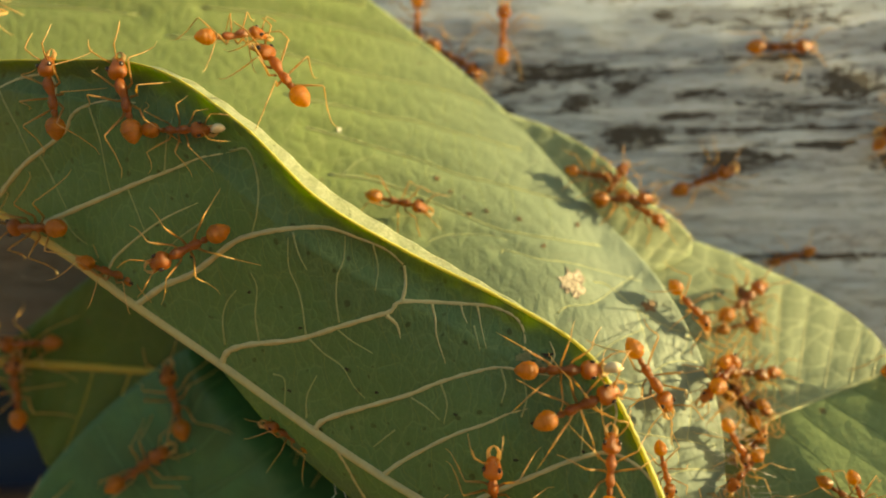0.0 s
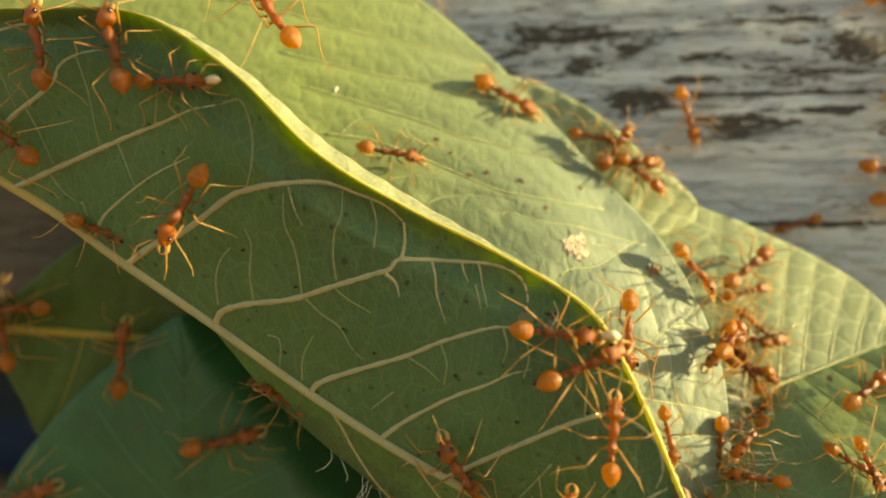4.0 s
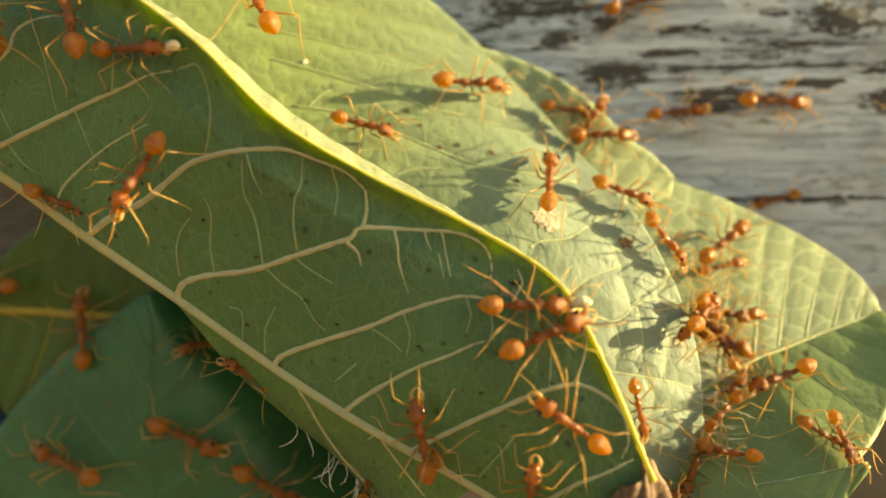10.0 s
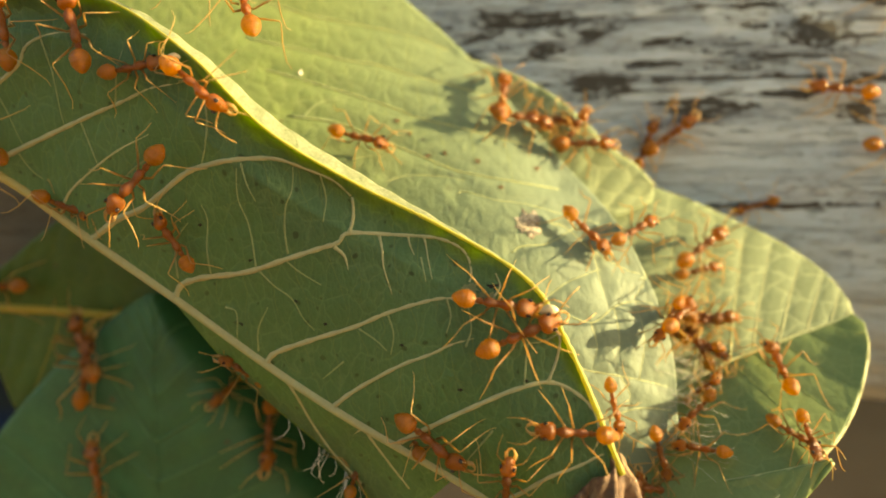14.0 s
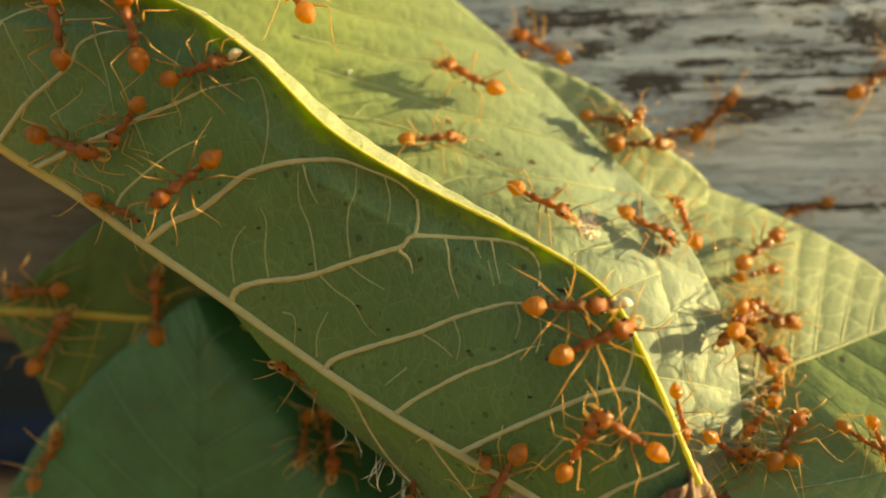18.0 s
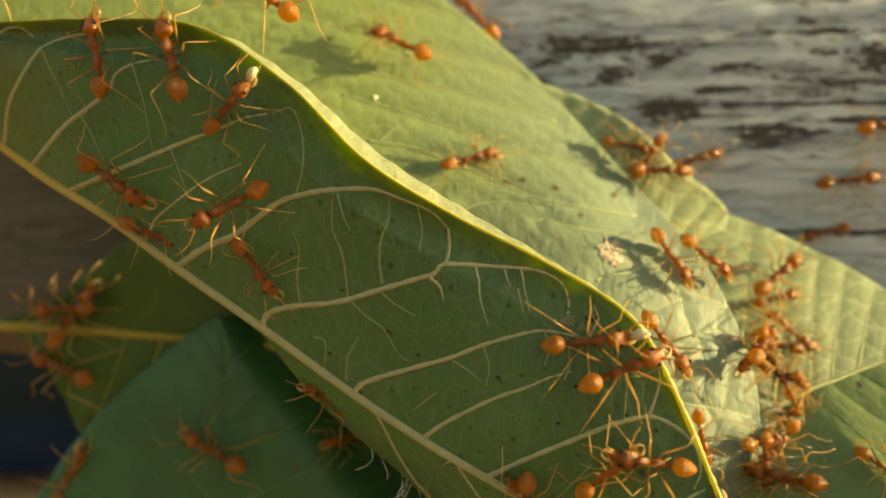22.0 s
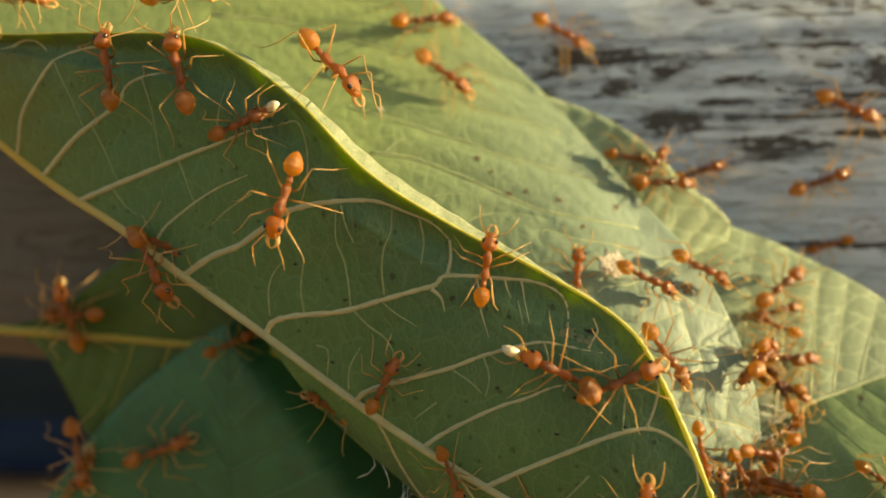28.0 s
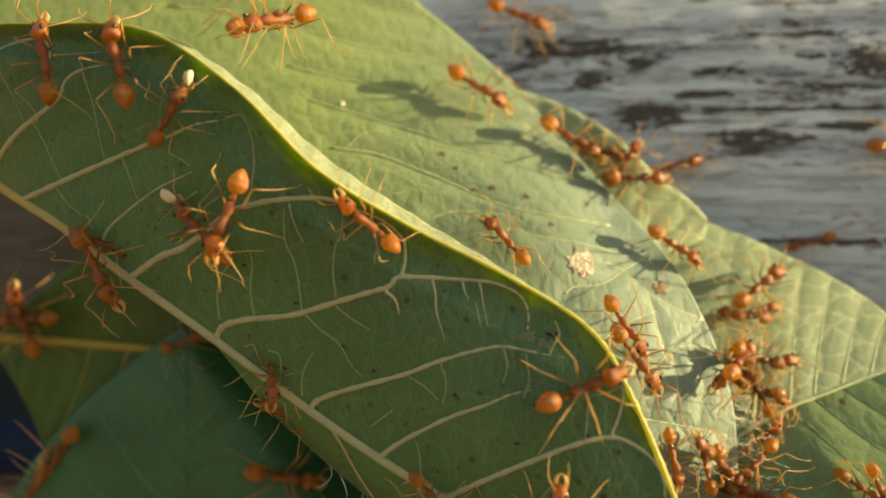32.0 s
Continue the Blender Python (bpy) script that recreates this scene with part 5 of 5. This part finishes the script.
ant("right_up", 0.80, [(0, 38.1, -3.9, 97), (2, 39.1, -8.0, 109), (5, 37.1, -10.3, 150), (7, 41.9, -11.2, -4), (9, 35.9, -14.0, 125), (14, 37.6, -11.0, -174), (20, 38.4, -9.8, 128), (32, 35.7, -5.8, 171)])
ant("right_up", 0.78, [(0, 35.7, -14.3, 111)])
ant("back", 0.81, [(0, 31.5, -9.3, -129)])
ant("back", 0.78, [(0, 28.2, -26.3, 91), (9, 27.4, -30.6, 85), (25, 23.5, -25.2, 91), (28, 26.0, -23.9, 96), (32, 27.0, -20.0, 100)])
ant("right_low", 0.78, [(0, 34.3, -20.3, -141)])
ant("right_up", 0.78, [(0, 35.4, -13.7, -21)])
ant("right_low", 0.78, [(0, 41.8, -21.9, -33)])
ant("right_low", 0.78, [(0, 43.4, -21.9, -93)])
ant("right_low", 1.02, [(0, 55.0, -11.3, 26), (4.5, 45.4, -17.3, 28), (5, 42.8, -16.1, 15), (6, 43.4, -15.7, 48), (7, 43.2, -13.8, 109), (8, 45.0, -15.0, -166), (9, 42.2, -16.6, -159), (10, 41.0, -17.3, -164), (12, 41.8, -15.8, -174), (13, 42.9, -15.4, -171), (14, 43.5, -16.9, 93), (17, 37.4, -20.7, 43), (18, 35.1, -23.0, 48), (20, 33.6, -24.4, -179), (23, 33.6, -23.5, 172)])
ant("right_low", 0.79, [(0, 33.8, -24.0, 178)])
ant("back", 0.90, [(0, 28.2, -27.5, 167)])
ant("back", 0.78, [(0, 32.1, -27.5, 84), (9, 30.9, -31.3, 85), (17, 29.4, -28.4, 78), (22, 30.9, -21.1, -91), (28, 27.7, -20.8, -61), (30, 27.6, -20.7, -67), (32, 29.0, -20.0, -66)])
ant("right_up", 0.85, [(0, 36.3, -19.3, 4)])
ant("back", 0.83, [(0, 33.6, -16.2, -50), (2, 33.6, -18.6, -73), (5, 31.6, -20.8, -133), (9, 29.7, -24.5, -125), (17, 27.5, -22.8, -44), (24, 31.0, -18.4, 18), (32, 28.4, -19.7, -44)])
ant("back", 0.78, [(0, 23.3, -18.2, -80)])
ant("log", 1.12, [(0, 45.1, 31.2, 0), (1, 49.3, 23.7, -18), (2, 46.0, 9.2, -16), (5, 63.7, 11.2, -7)])
ant("log", 0.96, [(0, 59.3, 19.7, 48), (1, 50.8, 17.1, 44), (2, 40.1, 20.4, -70), (5, 29.0, 17.2, -75), (7, 28.7, 21.3, 161), (9, 34.0, 16.5, -23), (13, 33.6, 10.3, 86), (17, 29.5, 13.1, 16)])
ant("log", 1.10, [(0, 35.0, 13.8, 21), (1, 39.0, 15.0, -39), (2, 30.9, 11.6, 67), (3, 51.0, 9.6, 7), (5, 67.3, 4.1, -0)])
ant("log", 1.12, [(0, 9.6, 33.2, 87), (1, 34.7, 29.8, -90), (2, 46.4, 32.9, -18), (5, 64.4, 30.6, -28)])
ant("log", 1.12, [(4.5, 63.2, 19.6, 180), (6, 56.0, 12.2, -94), (7, 39.5, 7.8, -131), (8, 41.6, 13.3, -132), (9, 32.7, 13.8, 135), (10, 45.6, 15.9, -4), (11, 58.2, 19.0, 14), (12, 59.9, 19.3, -174), (13, 59.3, 19.4, -178), (14, 58.3, 18.4, 172), (17, 42.8, 18.3, 93), (18, 54.2, 19.3, 34), (20, 54.5, 18.2, 12), (22, 53.9, 17.3, 4), (23, 48.0, 11.8, -123), (24, 45.0, 11.5, 68), (25, 36.9, 9.3, -143), (27.5, 45.9, 22.7, -55), (29, 52.5, 19.5, 37), (32, 56.7, 15.5, -3)])
ant("log", 1.07, [(5, -2.0, 36.5, -90), (7, 22.4, 19.5, -72), (8, 22.6, 22.8, -87), (9, 23.9, 29.7, 103), (10, 28.7, 28.6, 16), (11, 15.5, 25.8, 116), (12, 16.9, 25.3, 84), (13, 21.8, 20.6, -27), (14, 35.4, 12.7, 37), (17, 50.1, 16.6, -143), (18, 34.3, 14.9, 47), (19, 44.5, 12.7, 79), (20, 37.9, 11.1, -149), (21, 34.2, 10.9, 13), (22, 49.0, 10.3, 7), (24, 33.0, 7.8, -125), (27.5, 43.0, 10.9, 25), (32, 60.3, 16.8, -14)])
ant("log", 1.12, [(24, -13.3, 48.8, -48), (27.5, 3.9, 31.6, -13), (28, 11.3, 32.2, -31), (29, 11.1, 32.1, -23), (30, 9.4, 32.6, -19), (31, 10.5, 33.5, -19), (32, 9.6, 33.3, -23)])
ant("log", 0.78, [(0, 47.6, 3.9, -163)])
ant("low", 1.23, [(0, -54.4, -14.0, 98, "side"), (1, -54.1, -13.2, 97, "side"), (2, -54.4, -12.7, 105, "side"), (5, -55.0, -9.9, 100, "side"), (9, -42.0, -10.8, 98, "side"), (13, -36.2, -18.9, 86), (17, -51.5, -16.9, 77, "side"), (20, -51.4, -9.0, 20, "side"), (22, -52.2, -15.0, 159, "side"), (24, -49.8, -20.0, -41), (25, -49.7, -23.0, -55), (27.5, -50.4, -23.8, -69), (30, -52.4, -26.8, -85), (32, -53.2, -18.9, -94)])
ant("low", 1.22, [(0, -37.6, -22.8, 34), (1, -27.1, -18.9, 46), (2, -29.1, -18.0, 55), (5, -25.0, -24.9, -8), (6, -26.3, -25.8, -9), (8, -24.8, -25.9, -12), (9, -32.3, -27.1, 84), (10, -40.6, -28.7, 156), (11, -41.6, -28.1, 146), (12, -40.7, -28.5, 131), (13, -50.4, -31.6, 95), (14, -37.7, -31.6, 101), (17, -62.7, -25.2, 101)])
ant("low", 1.23, [(5, -52.2, -30.3, 17), (8, -37.8, -28.2, 131), (9, -42.1, -28.5, -15), (10, -26.8, -24.1, -24), (11, -18.0, -25.4, -24), (12, -25.8, -19.2, 72), (13, -26.8, -17.4, 95), (14, -39.0, -15.3, 115), (17, -42.9, -15.8, 148), (18, -37.0, -9.7, 89, "side"), (19, -51.8, -7.9, 22, "side"), (20, -51.4, -8.8, 17, "side"), (25, -52.9, -7.6, 109, "side")])
ant("low", 1.22, [(0, -31.9, -14.7, 107), (5, -42.0, -12.1, 85), (8, -31.0, -19.4, 123), (9, -17.1, -30.4, -20), (10, -17.9, -30.7, -34), (11, -17.4, -31.1, -53), (14, -17.8, -25.7, -87), (18, -16.6, -25.8, -76), (20, -24.3, -26.4, 171), (21, -26.8, -25.9, 177), (22, -30.6, -24.4, 155), (23, -30.0, -25.2, 161), (24, -30.3, -25.8, 168), (25, -25.0, -23.1, 95), (27.5, -40.8, -24.0, 17), (28, -40.3, -24.1, 22), (29, -41.7, -25.2, 108), (30, -40.5, -24.1, 21), (31, -25.0, -26.8, 13), (32, -20.2, -25.9, -15)])
ant("strip", 0.78, [(0, -16.7, -17.0, 155)])
ant("strip", 0.78, [(0, -4.9, -27.4, 64)])
ant("side", 1.17, [(0, -52.0, -6.7, -177)])
ant("low", 0.86, [(0, -16.1, -22.6, 120), (9, -26.2, -13.4, -179), (19, -17.8, -26.5, -86), (23, -16.1, -23.5, 153), (28, -31.6, -10.7, 27), (32, -35.5, -7.0, 19)])
ant("rim", 1.12, [(0, -52.6, 29.1, 17)])
ant("rim", 1.15, [(0, -64.0, 33.0, -8), (19, -64.0, 33.0, -8), (22, -51.0, 28.4, -12), (24, -50.2, 28.2, -6), (27, -50.8, 28.4, -14), (32, -51.4, 28.2, -4)])
ant("rim", 1.05, [(0, -58.0, 36.0, 150), (20, -58.0, 36.0, 150), (23, -43.5, 29.0, 172), (25, -43.0, 29.4, 165), (28, -45.5, 29.2, 190), (32, -44.5, 30.5, 160)])
for o in (*MODEL.children_recursive, MODEL):
    bpy.data.objects.remove(o)


def part_of(a, word):
    return [p for p in a.children if p.name.startswith(word)]


# ---- larvae carried in the jaws ----
LARVA = Mat("larva_skin").set(Base_Color=(0.5, 0.45, 0.32), Roughness=0.4)
LARVA.bsdf.inputs["Subsurface Weight"].default_value = 0.4
LARVA.bsdf.inputs["Subsurface Radius"].default_value = (0.001, 0.0008, 0.0005)
LARVA = LARVA.m
for k in (2, 6):
    part("larva", tube([Vector(p) * MM for p in ((4.5, -0.1, 1.3), (4.75, 0.05, 1.42), (5.2, 0.2, 1.6), (5.65, 0.2, 1.68), (6.0, 0.15, 1.64), (6.2, 0.1, 1.6))],
                       [r * MM for r in (0.12, 0.34, 0.5, 0.48, 0.3, 0.08)], 12), LARVA, COLONY[k][0], "small white larva held in the jaws")

# ---- small things ----
SCAR = Mat("dry_scar")
_w = SCAR.coords("Object", (1000, 1000, 1000))
_n = SCAR.noise(_w, 1.6, 5, 0.7)
SCAR.set(Base_Color=SCAR.ramp(_n, [(0.38, (0.10, 0.075, 0.06)), (0.5, (0.30, 0.26, 0.20)), (0.62, (0.48, 0.44, 0.36))]), Roughness=0.85, Normal=SCAR.bump(_n, 0.8, 0.0004))
SCAR = SCAR.m
BROWN = Mat("brown_scab").set(Base_Color=(0.11, 0.06, 0.02), Roughness=0.7).m
BLACK = Mat("black_speck").set(Base_Color=(0.012, 0.011, 0.008), Roughness=0.8).m
DEAD = Mat("dead_leaf")
_w = DEAD.coords("Object", (1000, 1000, 1000))
_n = DEAD.noise(_w, 0.7, 6, 0.65, 0.6)
DEAD.set(Base_Color=DEAD.ramp(_n, [(0.35, (0.05, 0.024, 0.014)), (0.5, (0.105, 0.055, 0.032)), (0.65, (0.20, 0.125, 0.07))]), Roughness=0.75, Normal=DEAD.bump(_n, 0.8, 0.0006))
DEAD = DEAD.m
SILK = Mat("white_silk").set(Base_Color=(0.85, 0.82, 0.74), Roughness=0.35).m


def patch(name, skin, cx, cz, rx, rz, mat, parent, label, seed, rough=0.35, proud=0.16):
    """A ragged flake that lies on a leaf."""
    r = random.Random(seed)
    bm = bmesh.new()
    n = 22
    wave = [1 + rough * (r.random() - 0.5) * 2 for _ in range(n)]
    p0, nor0 = SKINS[skin](cx, cz)
    rings = []
    for f, lift in ((1.0, 0.0), (0.96, 1.0), (0.6, 1.2), (0.25, 0.9)):
        ring = []
        for k in range(n):
            a = 2 * math.pi * k / n
            p, nor = SKINS[skin](cx + rx * f * wave[k] * math.cos(a), cz + rz * f * wave[k] * math.sin(a))
            ring.append(bm.verts.new(p + nor * (proud * lift * (0.7 + 0.6 * r.random()) + 0.02) * MM))
        rings.append(ring)
    for a, b in zip(rings, rings[1:]):
        for k in range(n):
            bm.faces.new((a[k], a[(k + 1) % n], b[(k + 1) % n], b[k]))
    bm.faces.new(rings[-1])
    return part(name, bm, mat, parent, label, smooth=False)


patch("scar", "back", 15.5, 0.9, 1.4, 1.5, SCAR, back_leaf, "pale dry scar", 3, 0.35, 0.05)
for x, z, r, k in ((24.2, -2.0, 0.75, 5), (4.1, 8.8, 0.3, 6), (6.1, 9.2, 0.28, 7), (0.4, 13.2, 0.35, 8), (9.9, 8.2, 0.3, 9), (12.5, 5.0, 0.25, 10), (17, 7.5, 0.3, 11), (2.0, 11.5, 0.22, 12)):
    patch("scab", "back", x, z, r, 0.8 * r, BROWN, back_leaf, "", k, 0.5, 0.06)
patch("fleck", "back", -11.5, 19.5, 0.24, 0.24, SILK, back_leaf, "white fleck", 14, 0.3, 0.1)
for x, z, k in ((-8.5, -7.0, 21), (-5.5, -9.2, 22), (-13, -3, 23), (7.5, -15, 24), (9, -11.5, 25), (-18, 0.5, 26), (2, -11, 27), (-24, 4, 28), (13.5, -14, 29), (-14.5, -9.5, 30)):
    patch("scab", "front", x, z, 0.2, 0.13, BLACK, front_leaf, "", k, 0.6, 0.04)

for x, z, rx, rz, k in ((8.5, -5.7, 0.75, 0.5, 41), (9.6, -6.2, 0.6, 0.35, 42), (10.4, -6.4, 0.45, 0.4, 43)):
    patch("scar", "front", x, z, rx, rz, ROLL, front_leaf, "pale patch where the tissue is eaten away", k, 0.5, 0.06)
patch("scab", "front", 10.6, -5.4, 0.5, 0.28, BLACK, front_leaf, "", 44, 0.5, 0.05)
drape("vein", "front", [(10.3, -7.0), (10.7, -6.3), (11.2, -5.4), (10.8, -4.2)], 0.15, 0.07, RIB, front_leaf)

scrap = empty("dead_leaf_scrap")
tagged(scrap, "curled brown dead leaf scrap stuck to the margin", "dead leaf")
top = [(17.4, -2.6, -24.4), (19.0, -3.4, -22.4), (20.8, -3.0, -21.8), (21.6, -2.2, -20.2), (23.0, -1.4, -22.9)]
low = [(16.0, -2.6, -27.5), (18.8, -4.4, -27), (21.6, -3.6, -27), (24.2, -1.8, -28)]
part("blade", grid(*leaf_grid([low, top], 34, 24, lambda s, t: 0.45 * np.sin(s * 13 + 2 * t) + 0.25 * np.sin(s * 29 - 3 * t)), 0.18), DEAD, scrap)

fold = empty("lowest_leaf")
tagged(fold, "small bright green leaf folded under the nest", "leaf", "leaves of the nest")
up_line = [(24, 10.6, -28.6), (29.4, 9.4, -27.5), (35.3, 6.8, -25.8), (40.4, 4.9, -24.1), (44.4, 4.2, -22.9)]
low_line = [(26, 7, -40), (31, 6, -38), (36, 4.4, -33), (40.4, 3.4, -27.8), (44.6, 4.0, -23.4)]
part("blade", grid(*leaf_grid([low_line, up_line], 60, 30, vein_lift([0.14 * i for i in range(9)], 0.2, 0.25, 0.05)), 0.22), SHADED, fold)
rib_along("margin", up_line, 40, 0.14, 0.1, RIB_LIT, fold, 0.05)
for s0 in (0.1, 0.3, 0.5, 0.7):
    leaf_vein("vein", [low_line, up_line], s0, 0.2, 0.2, 1.0, 0.08, 0.05, RIB_LIT, fold)

silk = bmesh.new()
web = random.Random(11)
for i in range(55):
    z = web.uniform(-25, -11)
    a, na = SKINS["back"](31.3 + web.uniform(-2.5, 0.3), z + web.uniform(-1.5, 1.5))
    b, nb = SKINS["right_low"](34.5 + web.uniform(-1.5, 2.5), z + web.uniform(-2.5, 1.0))
    c = (a + b) / 2 + Vector((web.uniform(-0.6, 0.6), web.uniform(-1.6, 0.2), web.uniform(-0.6, 0.6))) * MM
    t = tube([a + na * 0.0001, a.lerp(c, 0.6), c, b.lerp(c, 0.6), b + nb * 0.0001], [0.009 * MM] * 5, 4)
    me = bpy.data.meshes.new("thread")
    t.to_mesh(me)
    t.free()
    silk.from_mesh(me)
    bpy.data.meshes.remove(me)
tagged(part("silk_web", silk, SILK), "fine white silk threads tying two leaves", "silk", kind="stuff")

loose = bmesh.new()
for i in range(14):
    x = web.uniform(-13, -1)
    z = float(np.interp(x, [p[0] for p in STRIP_LOWER], [p[2] for p in STRIP_LOWER]))
    y = float(np.interp(x, [p[0] for p in STRIP_LOWER], [p[1] for p in STRIP_LOWER]))
    dx, dz = web.uniform(-2.2, 1.2), web.uniform(-4.5, -1.5)
    bow = web.uniform(-0.8, 0.8)
    t = tube([at(x, y, z + 0.3), at(x + 0.3 * dx + bow, y - 1, z + 0.35 * dz), at(x + 0.7 * dx + bow, y - 1.4, z + 0.7 * dz), at(x + dx, y - 1, z + dz)], [0.03 * MM, 0.028 * MM, 0.024 * MM, 0.014 * MM], 5)
    me = bpy.data.meshes.new("thread")
    t.to_mesh(me)
    t.free()
    loose.from_mesh(me)
    bpy.data.meshes.remove(me)
tagged(part("loose_silk", loose, SILK), "loose pale silk threads hanging from the leaf edge", "silk", kind="stuff")


def cloth(y0, y1, cols, rows):
    """A crumpled strip, the tarpaulin's hem or the added dark sheet, from y0 to y1."""
    bm = bmesh.new()
    bmesh.ops.create_grid(bm, x_segments=cols, y_segments=rows, size=1)
    for v in bm.verts:
        x, y = v.co.x * 4.6, y0 + (v.co.y + 1) / 2 * (y1 - y0)
        v.co = Vector((x, y, 0.05 + 0.05 * noise.noise(Vector((x * 2, y * 3, 0)))))
    return bm


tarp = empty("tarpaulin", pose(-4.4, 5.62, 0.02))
# black sheet added to stand for the shaded ground beyond the blue
part("sheet", cloth(-2.15, 3.0, 50, 22), SHADE_SHEET, tarp)
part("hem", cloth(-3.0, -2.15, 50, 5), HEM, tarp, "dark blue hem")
tagged(tarp, "dark blue tarpaulin hem before a black sheet added for shaded ground", "tarpaulin")


# ---- what moves ----
def track(rows, t, rear):
    """The pose on the way at t, laid on the leaf again at every moment."""
    if t <= rows[0][0]:
        return stand(rows[0][4], *rows[0][1:4], rear)
    for a, b in zip(rows, rows[1:]):
        if t <= b[0]:
            u = (t - a[0]) / (b[0] - a[0])
            turn = (b[3] - a[3] + 180) % 360 - 180
            x, z, deg = a[1] + u * (b[1] - a[1]), a[2] + u * (b[2] - a[2]), a[3] + u * turn
            m = stand(a[4], x, z, deg, rear)
            return m if a[4] == b[4] else blend(m, stand(b[4], x, z, deg, rear), u)
    return stand(rows[-1][4], *rows[-1][1:4], rear)


def motions():
    sway = random.Random(3)
    for a, rows, rear in COLONY:
        feelers = part_of(a, "antenna")
        for p in feelers:
            base, loc = p.rotation_euler.copy(), p.location.copy()
            way = []
            for i in range(33):
                e = Euler((base.x + radians(sway.uniform(-10, 10)), base.y + radians(sway.uniform(-12, 12)), base.z + radians(sway.uniform(-14, 14))))
                way.append((float(i), Matrix.LocRotScale(loc, e, None)))
            walk(p, way)
        if len(rows) < 2:
            continue
        times = [i * 0.25 for i in range(129)]
        poses = [track(rows, t, rear) for t in times]
        walk(a, list(zip(times, poses)))
        legs = part_of(a, "leg")
        pace = [(poses[min(i + 1, 128)].translation - poses[max(i - 1, 0)].translation).length / (0.5 * MM) for i in range(129)]
        for k, p in enumerate(legs):
            base, loc = p.rotation_euler.copy(), p.location.copy()
            way, still = [], False
            for i, t in enumerate(times):
                calm = pace[i] < 0.8
                if calm and still and i not in (0, 128):
                    continue
                still = calm
                swing = 0 if calm else min(20, 5 + 2.5 * pace[i]) * (1 if (i + k) % 2 else -1)
                way.append((t, Matrix.LocRotScale(loc, Euler((base.x, base.y, base.z + radians(swing))), None)))
            walk(p, way)


motions()
